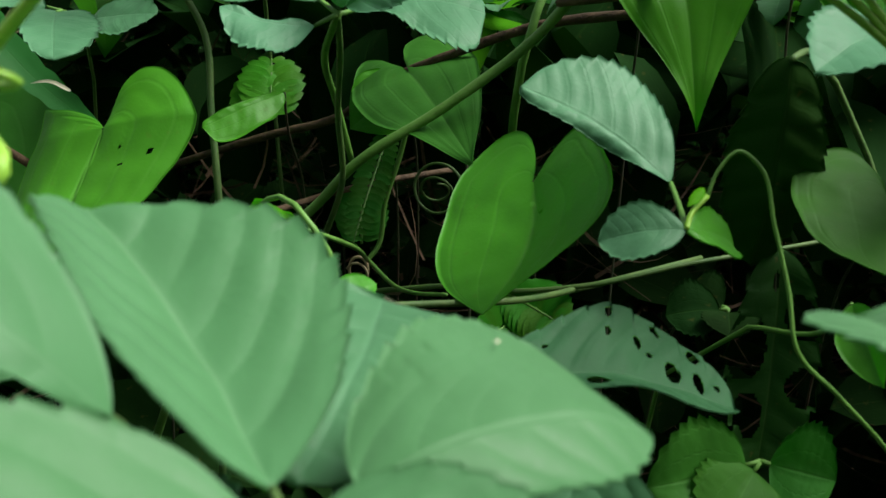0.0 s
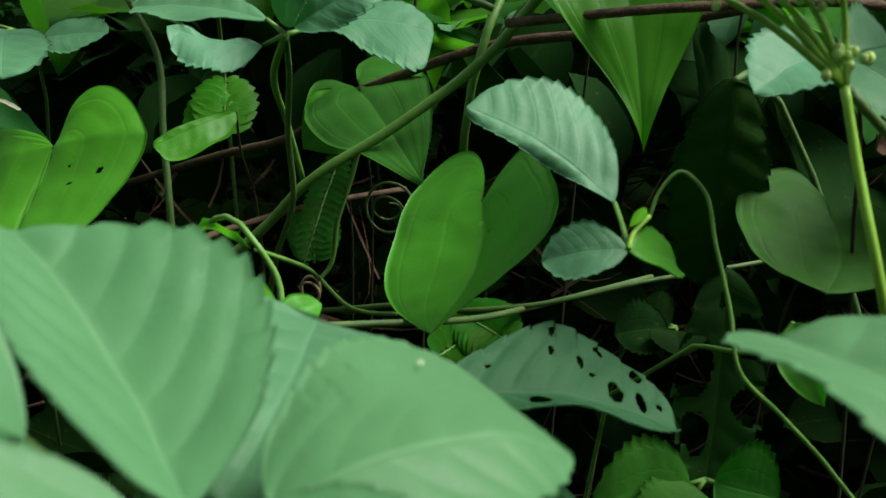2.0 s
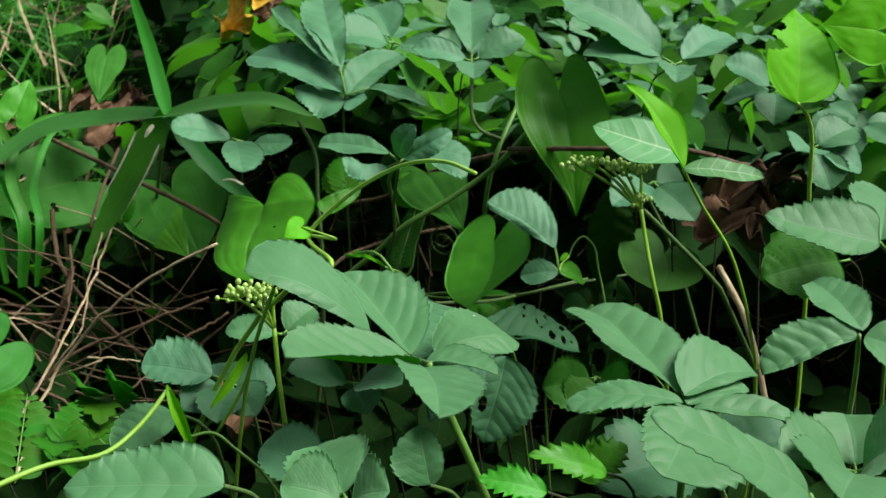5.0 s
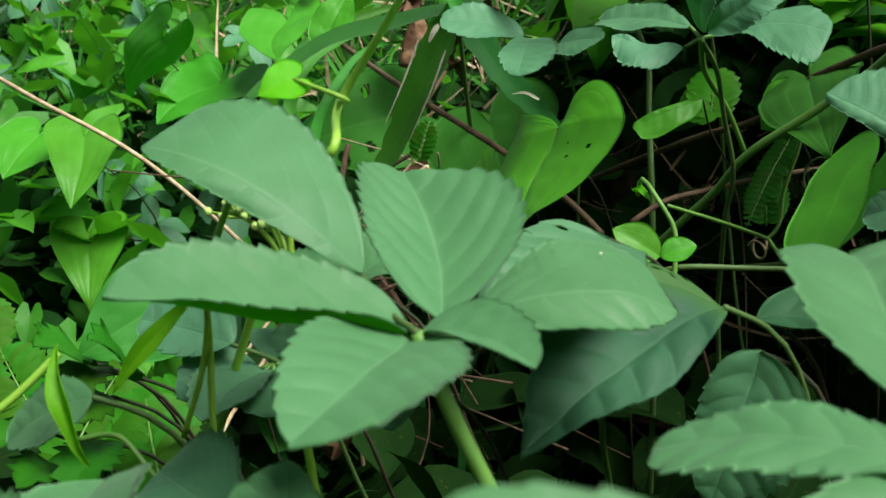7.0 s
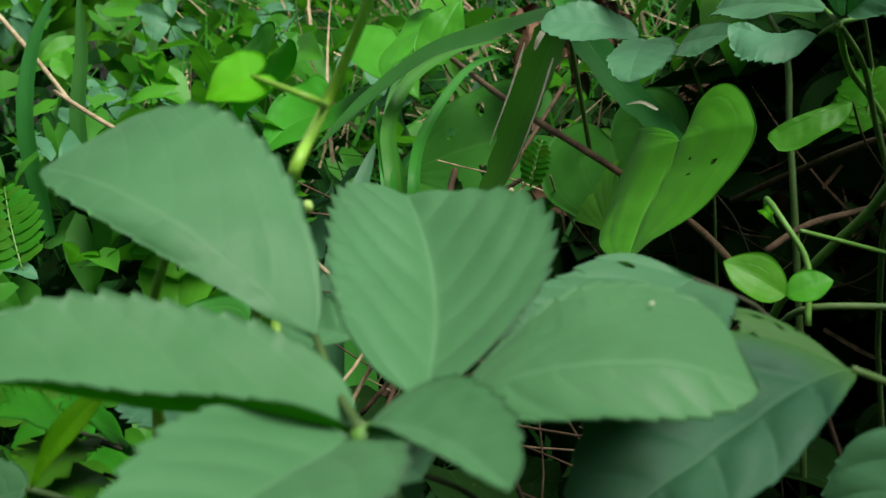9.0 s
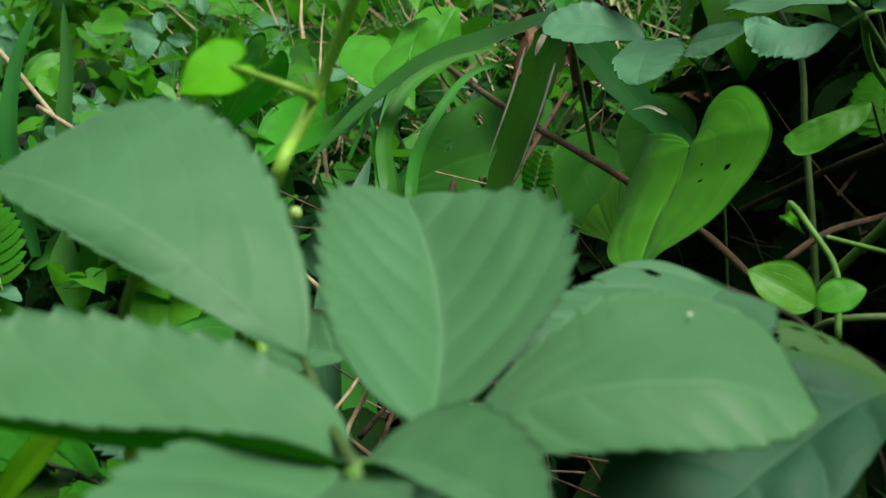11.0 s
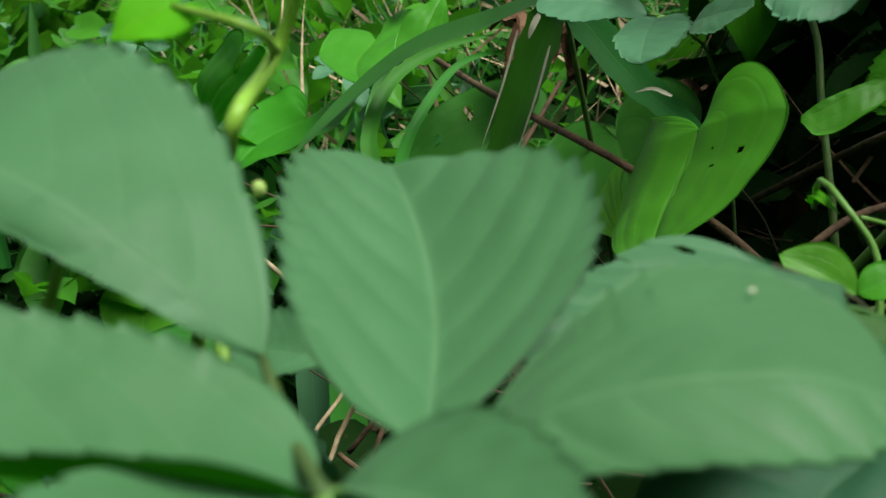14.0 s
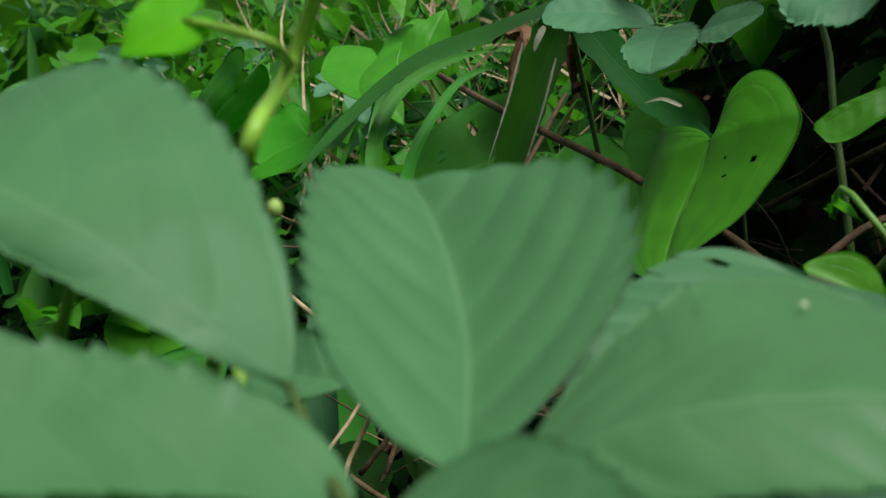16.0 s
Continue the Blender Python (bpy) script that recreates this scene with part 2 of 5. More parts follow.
def leaf_grid(kind, length, width, fold=18, arch=0.06, wave=0.02, pucker=0.010, teeth=12, veins=7, cols=6, rows=None, seed=0, skew=0.0, curl=0.0, thick=0.00035, holes=(), cup=0.0, halves=None, vein_turn=0.7, tooth=0.12, rib=0.0, lump=0.0, form=None, ears=None):
    """Leaf with base at the origin, tip along +y, upper face to +z. fold: degrees by which each half rises from the midrib
    (or a pair: left, right). form: how each half swells from base to tip, as two powers; ears: the lobes, the widest place and
    the fullness towards the tip of each half of a heart. holes: (across, along, radius across, radius along)."""
    rng = random.Random(seed)
    rows = rows or (teeth * 3 + 1 if teeth else 22)
    fold = fold if isinstance(fold, tuple) else (fold, fold)
    sides = [half_outline(kind, rows, teeth, tooth, form and form[i], ears and tuple(e[i] for e in ears)) for i in (0, 1)]
    ph, ph2 = rng.uniform(0, 6.28), rng.uniform(0, 6.28)
    k = np.linspace(0, 1, cols + 1)
    verts, uvs = [], []
    cols_all = list(range(-cols, cols + 1))
    for c in cols_all:
        s, f = (-1 if c < 0 else 1), abs(c) / cols
        ox, oy, om = sides[0 if c < 0 else 1]
        x = ox * f
        y = om + (oy - om) * f ** 1.3
        ang = radians(fold[0] if s < 0 else fold[1])
        X = x * ((halves[0] if s < 0 else halves[1]) if halves else width * 0.5)
        along = y - vein_turn * (X / length) ** 1.5 * 1.9
        relief = pucker * length * (np.abs(np.sin(np.pi * veins * along)) ** 0.7 - 0.6) * np.clip(f * 4, 0, 1) * np.clip((1.02 - f) * 4, 0.15, 1) if pucker else 0
        Z = X * math.sin(ang) + relief + rib * length * (np.abs(math.sin(math.pi * 3 * f)) - 0.5) * np.clip(np.minimum(ox * 2, (1 - y) * 3), 0, 1)
        Z = Z + arch * length * 4 * y * (1 - y) * np.where(y > 0, 1, 0.3)
        Z = Z + wave * length * f * f * np.sin(6.28 * (1.7 * y + 0.13 * s) + ph + (ph2 if s > 0 else 0))
        Z = Z - cup * length * (f * ox) ** 2 - curl * length * np.clip(y - 0.55, 0, 1) ** 2 * 3
        if lump:
            Z = Z + lump * length * np.array([noise.noise((s * xx / length * 3.2 + seed, yy * 3.2, 0.0)) + 0.5 * noise.noise((s * xx / length * 7.5, yy * 7.5, seed)) for xx, yy in zip(X, y)])
        px = s * X * math.cos(ang) + skew * length * np.sin(np.pi * np.clip(y, 0, 1))
        verts.append(np.stack([px, y * length, Z], 1))
        uvs.append(np.stack([np.full(rows, 0.5 + 0.5 * s * f * 0.98), along], 1))
    V = np.vstack(verts)
    U = np.vstack(uvs)
    nc = len(cols_all)
    faces = []
    for c in range(nc - 1):
        for r in range(rows - 1):
            if holes:
                f = (cols_all[c] + 0.5) / cols
                om = sides[0 if f < 0 else 1][2]
                a = (om[r] + om[r + 1]) / 2
                if any(((f - hx) / rx) ** 2 + ((a - hy) / ry) ** 2 < 1 for hx, hy, rx, ry in holes):
                    continue
            i = c * rows + r
            faces.append((i, i + rows, i + rows + 1, i + 1))
    n = len(V)
    low = V - np.array([0, 0, thick])
    edge = []
    if thick:
        for c0, flip in ((0, True), (nc - 1, False)):
            for r in range(rows - 1):
                i = c0 * rows + r
                q = (i, i + 1, i + 1 + n, i + n)
                edge.append(q if not flip else q[::-1])
        under_faces = [tuple(j + n for j in f[::-1]) for f in faces]
        V = np.vstack([V, low])
        U = np.vstack([U, U])
        return V, faces + under_faces + edge, U, [0] * len(faces) + [1] * len(under_faces) + [0] * len(edge)
    return V, faces, U, [0] * len(faces)


def leaf_frame(base, tip, up):
    y = (Vector(tip) - Vector(base)).normalized()
    z = Vector(up)
    z = (z - y * z.dot(y)).normalized()
    x = y.cross(z)
    return Matrix(((x.x, y.x, z.x, base[0]), (x.y, y.y, z.y, base[1]), (x.z, y.z, z.z, base[2]), (0, 0, 0, 1)))


SEED = [0]


def leaf(parent, name, kind, base, tip, width, up=(0, -0.3, 1), top=None, under=None, label="", **shape):
    """One leaf blade from base to tip, in metres; up: the way its upper face looks."""
    SEED[0] += 1
    length = (Vector(tip) - Vector(base)).length
    top = top or VINE
    under = under or (VINE_UNDER if top in (VINE, VINE_BLUE, QUILT) else HEART_UNDER if top in (HEART, HEART_LIGHT, HEART_DARK) else top)
    shape.setdefault("seed", SEED[0])
    shape.setdefault("lump", 0.015)
    if kind in ("heart", "drip_heart"):
        for k, v in (("teeth", 0), ("rows", 34), ("veins", 5), ("pucker", 0.0), ("fold", 10), ("cup", 0.05), ("cols", 14), ("rib", 0.004), ("lump", 0.045)):
            shape.setdefault(k, v)
    V, F, U, M = leaf_grid(kind, length, width, **shape)
    ob = part(name, mesh_from(name, V, F, (top, under), U, M), parent, label)
    m = leaf_frame(base, tip, up)
    ob.matrix_local = Matrix.Translation(-Vector(parent.location)) @ m if parent else m
    return ob


def spline(points, per=6):
    p = [np.array(q, float) for q in points]
    if len(p) == 2:
        return np.array([p[0] + (p[1] - p[0]) * t for t in np.linspace(0, 1, per + 1)])
    k = np.concatenate([[0], np.cumsum([max(1e-6, np.linalg.norm(b - a)) for a, b in zip(p, p[1:])])])
    way = [(p[1] - p[0]) / (k[1] - k[0])]
    for i in range(1, len(p) - 1):
        a, b = k[i] - k[i - 1], k[i + 1] - k[i]
        way.append(((p[i] - p[i - 1]) / a * b + (p[i + 1] - p[i]) / b * a) / (a + b))
    way.append((p[-1] - p[-2]) / (k[-1] - k[-2]))
    out = []
    for i in range(len(p) - 1):
        h = k[i + 1] - k[i]
        for t in np.linspace(0, 1, per, endpoint=False):
            out.append((2 * t ** 3 - 3 * t * t + 1) * p[i] + (t ** 3 - 2 * t * t + t) * h * way[i] + (3 * t * t - 2 * t ** 3) * p[i + 1] + (t ** 3 - t * t) * h * way[i + 1])
    return np.array(out + [p[-1]])


def tube_grid(points, r0, r1, sides=7, per=6, knots=0.0, rng=None, bend=0.0):
    c = spline(points, per)
    if bend and rng:
        c = c + np.array([[rng.gauss(0, bend) for _ in range(3)] for _ in c]) * np.sin(np.linspace(0, np.pi, len(c)))[:, None]
    d = np.gradient(c, axis=0)
    d /= np.linalg.norm(d, axis=1)[:, None] + 1e-12
    ref = np.array([0.3, 0.2, 0.93]) if abs(d[0][2]) < 0.9 else np.array([1.0, 0.1, 0])
    V = []
    for i, (q, t) in enumerate(zip(c, d)):
        ref = ref - t * ref.dot(t)
        ref /= np.linalg.norm(ref)
        b = np.cross(t, ref)
        r = r0 + (r1 - r0) * i / (len(c) - 1)
        r *= 1 + (knots * (0.5 + 0.5 * math.sin(i * 2.1)) if knots else 0)
        for k in range(sides):
            a = 6.28319 * k / sides
            V.append(q + r * (math.cos(a) * ref + math.sin(a) * b))
    F = [(i * sides + k, i * sides + (k + 1) % sides, (i + 1) * sides + (k + 1) % sides, (i + 1) * sides + k) for i in range(len(c) - 1) for k in range(sides)]
    F += [tuple(range(sides))[::-1], tuple((len(c) - 1) * sides + k for k in range(sides))]
    return np.array(V), F


def stem(parent, name, points, r0, r1, mat=None, label="", **more):
    V, F = tube_grid(points, r0, r1, **more)
    if parent:
        V = V - np.array(parent.location)
    return part(name, mesh_from(name, V, F, mat or STEM), parent, label)


def lone_stem(name, label, category, points, r0, r1, mat, group="", **more):
    return tagged(stem(None, name, points, r0, r1, mat, **more), label, category, group)


def strap(parent, name, points, width, mat=None, up=(0, 0, 1), fold=14, label="", torn=False):
    """Grass blade along a line, with a keel."""
    c = spline(points, 8)
    n = len(c)
    d = np.gradient(c, axis=0)
    d /= np.linalg.norm(d, axis=1)[:, None]
    V, U = [], []
    for i in range(n):
        t = i / (n - 1)
        w = width * 0.5 * (min(1, 0.55 + t * 3) * (1 - t ** 3) ** 0.8 + 0.02)
        z = np.array(up, float)
        z = z - d[i] * z.dot(d[i])
        z /= np.linalg.norm(z)
        x = np.cross(d[i], z)
        for k in (-1, -0.5, 0, 0.5, 1):
            ww = w * (1 + (0.10 * math.sin(i * 2.3 + k) if torn else 0.015 * math.sin(i * 1.7 + k * 3)))
            V.append(c[i] + x * k * ww + z * abs(k) * ww * math.tan(radians(fold)))
            U.append((0.5 + 0.49 * k, t))
    V, U = np.array(V), np.array(U)
    F = [(i * 5 + k, i * 5 + k + 1, i * 5 + k + 6, i * 5 + k + 5) for i in range(n - 1) for k in range(4)]
    if parent:
        V = V - np.array(parent.location)
    return part(name, mesh_from(name, V, F, mat or BLADE, U), parent, label)


def ball_grid(centre, r, squash=1.15, seg=7, rings=5):
    V = [np.array(centre) + r * np.array([math.sin(math.pi * j / rings) * math.cos(6.28319 * i / seg), math.sin(math.pi * j / rings) * math.sin(6.28319 * i / seg), squash * math.cos(math.pi * j / rings)]) for j in range(rings + 1) for i in range(seg)]
    F = [(j * seg + i, j * seg + (i + 1) % seg, (j + 1) * seg + (i + 1) % seg, (j + 1) * seg + i) for j in range(rings) for i in range(seg)]
    return np.array(V), F


# ---- ground: one dark, litter-strewn sheet to the horizon ----
def ground_height(x, y):
    far = max(0.0, math.hypot(x, y - 0.3) - 1.2)
    return 0.08 + 0.05 * noise.noise((x * 3, y * 3, 0.3)) + 0.02 * noise.noise((x * 11, y * 11, 1.7)) + min(0.25, 0.04 * far)


def build_ground():
    g = np.sinh(np.linspace(-7.2, 7.2, 131))
    g = g / g.max() * 400
    V = [(x, y + 0.4, ground_height(x, y + 0.4)) for y in g for x in g]
    n = len(g)
    F = [(j * n + i, j * n + i + 1, (j + 1) * n + i + 1, (j + 1) * n + i) for j in range(n - 1) for i in range(n - 1)]
    tagged(part("ground", mesh_from("ground", V, F, SOIL), None), "near-black soil under the thicket, darkened to read as shade", "ground", kind="structure")


build_ground()
GROUND_Z = 0.08


def rooted(p, lean=(-0.03, 0.14)):
    """Points that carry a stem from p down into the soil."""
    if p[1] < 0.36:
        x, y = p[0] + 0.05, p[1] + 0.06
        return [p, (p[0] + 0.008, p[1] + 0.010, p[2] - 0.008), (p[0] + 0.02, p[1] + 0.03, p[2] - 0.06), (x, y, ground_height(x, y) - 0.01)]
    k = random.Random(int(abs(p[0]) * 7919 + p[1] * 104729))
    x, y = p[0] + lean[0] + k.uniform(-0.06, 0.06), p[1] + lean[1] + k.uniform(0, 0.08)
    return [p, (p[0] + lean[0] * 0.3, p[1] + 0.012 + lean[1] * 0.25, p[2] - 0.02), (p[0] * 0.6 + x * 0.4 + k.uniform(-0.015, 0.015), p[1] * 0.6 + y * 0.4 + 0.01, (p[2] + GROUND_Z) / 2), (x, y, ground_height(x, y) - 0.01)]


# ---- the five-fingered vine leaf in front ----
LEAF_LABEL = "five-fingered matte green vine leaf with toothed leaflets on a stalk"


def vine_leaf(label=LEAF_LABEL, at=(0, 0, 0)):
    return thing("vine_leaf", label, "leaf", "five-fingered vine leaves", at=at)


HUB = (-0.002, 0.126, 0.469)
f = vine_leaf("large five-fingered matte green vine leaf with toothed leaflets standing free", HUB)
FINE = dict(cols=12, wave=0.012, pucker=0.010, veins=6, vein_turn=1.0, tooth=0.075)
BASE_UP, BASE_SIDE = (-0.0115, 0.1494, 0.4617), (-0.0290, 0.1451, 0.4711)
leaf(f, "leaflet", "vine", BASE_UP, (-0.0493, 0.1923, 0.4814), 0.044, (0.40, -0.05, 0.92), halves=(0.0208, 0.0231), fold=(18, 35), arch=-0.025, skew=0.062, cup=-0.019, curl=0.020, form=((0.45, 0.42), (0.84, 0.70)), teeth=13, rows=79, **{**FINE, "pucker": 0.013, "cols": 14})
leaf(f, "leaflet", "vine", BASE_SIDE, (-0.0800, 0.1339, 0.4995), 0.035, (0.42, -0.68, 0.60), halves=(0.0061, 0.0291), fold=(20, -32), arch=0.113, skew=0.048, cup=0.019, curl=0.078, form=((0.78, 0.63), (0.72, 0.28)), teeth=13, rows=66, **{**FINE, "pucker": 0.006})
leaf(f, "leaflet", "vine", (-0.0072, 0.1301, 0.4657), (-0.0541, 0.0950, 0.4812), 0.029, (0.17, -0.29, 0.94), halves=(0.0078, 0.0217), fold=(44, -7), skew=-0.022, arch=0.0, cup=-0.071, curl=0.058, form=((0.39, 1.07), (0.45, 0.41)), teeth=13, rows=66, **{**FINE, "pucker": 0.008})
leaf(f, "leaflet", "vine", (-0.0042, 0.1264, 0.4670), (0.0072, 0.0750, 0.4706), 0.036, (0.12, 0.03, 0.99), halves=(0.0200, 0.0160), fold=(17, 18), arch=0.036, skew=-0.023, curl=0.014, form=((0.55, 0.46), (0.32, 0.68)), teeth=11, rows=67, **FINE)
leaf(f, "leaflet", "vine", (-0.0005, 0.1444, 0.4654), (0.0334, 0.1710, 0.4628), 0.042, (0.20, -0.32, 0.93), halves=(0.0309, 0.0106), fold=(-18, -7), arch=0.143, skew=-0.017, cup=-0.015, curl=0.008, form=((0.64, 0.24), (0.72, 0.74)), teeth=11, rows=67, **FINE)
leaf(f, "leaflet", "vine", (-0.0039, 0.1289, 0.4677), (0.0267, 0.1212, 0.4690), 0.014, (0.07, -0.28, 0.96), halves=(0.0094, 0.0045), fold=(11, 26), arch=0.050, skew=-0.060, cup=-0.017, curl=0.016, form=((0.35, 0.49), (0.61, 0.57)), teeth=9, rows=55, **FINE)
# white ball that stands in for the bright glint of a drop
V, F = ball_grid((0, 0, 0), 0.00045, 0.5)
fleck = part("fleck", mesh_from("fleck", V, F, WHITE_SPOT), f, "tiny white fleck, painted glint of a drop on a leaflet")
fleck.location = Vector((0.0125, 0.1775, 0.4712)) - Vector(HUB)
for q in (BASE_UP, BASE_SIDE, (-0.0010, 0.1451, 0.4647)):
    stem(f, "stalklet", [HUB, tuple((np.array(HUB) + np.array(q)) / 2 - np.array([0, 0, 0.002])), q], 0.0008, 0.0006, STEM_DARK)
stem(f, "leaf_stalk", [HUB, (0.004, 0.126, 0.455), (0.018, 0.128, 0.425), (0.045, 0.135, 0.36), (0.06, 0.15, 0.07)], 0.0016, 0.0021, STEM, "pale green leaf stalk")

# the leaf standing to the side of it
HUB_R = (0.102, 0.115, 0.466)
r = vine_leaf("five-fingered pale green vine leaf with sharply toothed leaflets", HUB_R)
leaf(r, "leaflet", "vine", (0.0987, 0.1192, 0.4688), (0.0621, 0.1934, 0.4778), 0.042, (0.05, -0.14, 0.99), halves=(0.0191, 0.0234), fold=(29, 18), arch=0.026, skew=-0.014, cup=0.063, curl=0.111, form=((0.67, 0.33), (0.62, 0.44)), teeth=13, rows=66, **{**FINE, "pucker": 0.010})
leaf(r, "leaflet", "vine", (0.0999, 0.1114, 0.4689), (0.0546, 0.1082, 0.4654), 0.021, (0.11, -0.35, 0.93), halves=(0.0113, 0.0094), fold=(24, 2), arch=0.058, skew=0.049, cup=0.048, curl=0.042, form=((0.79, 0.44), (0.57, 0.52)), teeth=11, rows=56, **{**FINE, "tooth": 0.12})
leaf(r, "leaflet", "vine", (0.1002, 0.1168, 0.4698), (0.1333, 0.1526, 0.4677), 0.026, (0.06, -0.31, 0.95), halves=(0.0200, 0.0063), fold=(17, 8), arch=0.065, skew=-0.029, curl=0.013, form=((0.53, 0.47), (0.56, 0.45)), teeth=11, rows=56, **FINE)
leaf(r, "leaflet", "vine", (0.1017, 0.1149, 0.4667), (0.1287, 0.1361, 0.4668), 0.016, (0.04, -0.29, 0.96), halves=(0.0127, 0.0036), fold=(7, 9), arch=0.046, skew=-0.027, cup=0.013, curl=0.018, form=((0.49, 0.53), (0.50, 0.50)), teeth=9, rows=46, **FINE)
leaf(r, "leaflet", "vine", (0.1045, 0.1146, 0.4654), (0.1462, 0.1140, 0.4641), 0.011, (0.05, -0.30, 0.95), halves=(0.0081, 0.0036), fold=(10, 9), arch=0.052, skew=-0.017, form=((0.58, 0.47), (0.52, 0.49)), teeth=10, rows=51, **FINE)
leaf(r, "leaflet", "vine", (0.1016, 0.1148, 0.4656), (0.0895, 0.0607, 0.4617), 0.045, (0.09, -0.31, 0.95), halves=(0.0286, 0.0162), fold=(2, 14), arch=0.030, skew=-0.034, cup=0.033, curl=-0.016, form=((0.53, 0.43), (0.46, 0.58)), teeth=12, rows=61, **{**FINE, "tooth": 0.10})
stem(r, "leaf_stalk", [HUB_R, (0.105, 0.125, 0.43), (0.11, 0.15, 0.3), (0.11, 0.16, 0.07)], 0.0015, 0.002, STEM)

n = vine_leaf("broad pale green vine leaflet with coarse teeth, low in front", (0.1346, 0.0352, 0.4741))
leaf(n, "leaflet", "vine", (0.1346, 0.0352, 0.4741), (0.0777, 0.0130, 0.5085), 0.027, (0.02, -0.37, 0.93), halves=(0.0160, 0.0113), fold=(8, 7), arch=0.051, skew=-0.006, cup=0.010, form=((0.44, 0.50), (0.42, 0.56)), teeth=12, rows=61, **FINE)
stem(n, "leaf_stalk", [(0.1346, 0.0352, 0.4741), (0.16, 0.06, 0.43), (0.16, 0.09, 0.07)], 0.0013, 0.002, STEM)

# ---- leaves round the front one ----
u = vine_leaf("blue-green quilted vine leaf with yellowing base under the front leaf", (0.0184, 0.2378, 0.4385))
leaf(u, "leaflet", "sharp", (0.0184, 0.2378, 0.4385), (-0.0036, 0.1662, 0.4219), 0.040, (0.05, -0.63, 0.78), QUILT_YELLOWING, VINE_UNDER, halves=(0.0116, 0.0284), fold=(12, 18), arch=0.064, skew=0.012, cup=0.028, curl=-0.035, form=((0.71, 0.89), (0.47, 1.04)), teeth=13, cols=26, rows=92, pucker=0.020, veins=6, vein_turn=0.9, tooth=0.035, lump=0.03, holes=((0.70, 0.18, 0.07, 0.022), (0.80, 0.10, 0.05, 0.012), (0.58, 0.15, 0.05, 0.010), (0.72, 0.07, 0.05, 0.009), (0.80, 0.04, 0.06, 0.008)))
stem(u, "leaf_stalk", rooted((0.0184, 0.2378, 0.4385)), 0.0008, 0.0009, STEM_DARK)

u = vine_leaf("blue-green vine leaf with a torn hole behind the front leaf", (-0.0101, 0.2290, 0.4563))
leaf(u, "leaflet", "vine", (-0.0101, 0.2290, 0.4563), (-0.0133, 0.1720, 0.4498), 0.038, (0.07, -0.41, 0.91), VINE_BLUE, halves=(0.0200, 0.0180), fold=(5, 16), arch=0.049, skew=-0.028, form=((0.50, 0.50), (0.39, 0.62)), teeth=10, cols=24, rows=101, tooth=0.06, holes=((0.74, 0.14, 0.10, 0.022),))
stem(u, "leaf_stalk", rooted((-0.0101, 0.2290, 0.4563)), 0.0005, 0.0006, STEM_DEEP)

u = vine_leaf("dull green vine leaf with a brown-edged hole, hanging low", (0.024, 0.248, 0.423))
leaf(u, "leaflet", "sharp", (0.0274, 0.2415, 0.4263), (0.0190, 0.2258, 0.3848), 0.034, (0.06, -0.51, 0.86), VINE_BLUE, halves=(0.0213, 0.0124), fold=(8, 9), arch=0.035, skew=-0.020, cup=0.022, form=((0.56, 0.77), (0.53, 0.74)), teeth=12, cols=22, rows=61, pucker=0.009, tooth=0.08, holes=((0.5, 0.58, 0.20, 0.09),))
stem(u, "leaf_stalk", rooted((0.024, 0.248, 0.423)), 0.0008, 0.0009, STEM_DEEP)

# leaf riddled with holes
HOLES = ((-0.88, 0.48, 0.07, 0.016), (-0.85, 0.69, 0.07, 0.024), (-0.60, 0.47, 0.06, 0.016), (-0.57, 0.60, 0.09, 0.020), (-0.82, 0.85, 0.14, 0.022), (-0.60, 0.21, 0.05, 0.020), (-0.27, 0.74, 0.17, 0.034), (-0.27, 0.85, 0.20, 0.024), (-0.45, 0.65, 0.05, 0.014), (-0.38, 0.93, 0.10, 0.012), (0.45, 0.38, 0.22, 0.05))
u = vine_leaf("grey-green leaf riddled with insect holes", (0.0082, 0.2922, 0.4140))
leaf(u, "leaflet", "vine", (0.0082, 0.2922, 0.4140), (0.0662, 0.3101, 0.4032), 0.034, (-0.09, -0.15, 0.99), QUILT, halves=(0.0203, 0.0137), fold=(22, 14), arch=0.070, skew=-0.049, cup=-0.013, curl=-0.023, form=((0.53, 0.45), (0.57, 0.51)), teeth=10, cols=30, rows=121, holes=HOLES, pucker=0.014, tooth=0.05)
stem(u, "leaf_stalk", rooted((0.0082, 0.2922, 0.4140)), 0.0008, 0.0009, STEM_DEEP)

# smooth leaf and its small neighbour on one shoot
u = vine_leaf("toothed blue-green vine leaf on an arching shoot", (0.050, 0.348, 0.447))
leaf(u, "leaflet", "vine", (0.0483, 0.3498, 0.4496), (0.0065, 0.3629, 0.4700), 0.024, (0.26, -0.78, 0.57), VINE_BLUE, halves=(0.0045, 0.0218), fold=(18, -1), arch=0.014, skew=0.054, cup=0.055, form=((0.65, 0.43), (0.73, 0.51)), teeth=13, cols=12, rows=66, pucker=0.009, veins=8, tooth=0.08)
leaf(u, "leaflet", "vine", (0.051, 0.324, 0.445), (0.030, 0.327, 0.439), 0.017, (0.1, -0.7, 0.7), VINE_BLUE, fold=12, arch=0.1, teeth=8, cols=7)
leaf(u, "leaflet", "vine", (0.051, 0.324, 0.445), (0.065, 0.337, 0.437), 0.016, (0.1, -0.5, 0.7), HEART, fold=12, arch=0.1, teeth=8, cols=7)
SH = (0.051, 0.324, 0.445)
stem(u, "stalklet", [(0.0483, 0.3498, 0.4496), (0.050, 0.336, 0.447), SH], 0.0007, 0.0008, STEM)
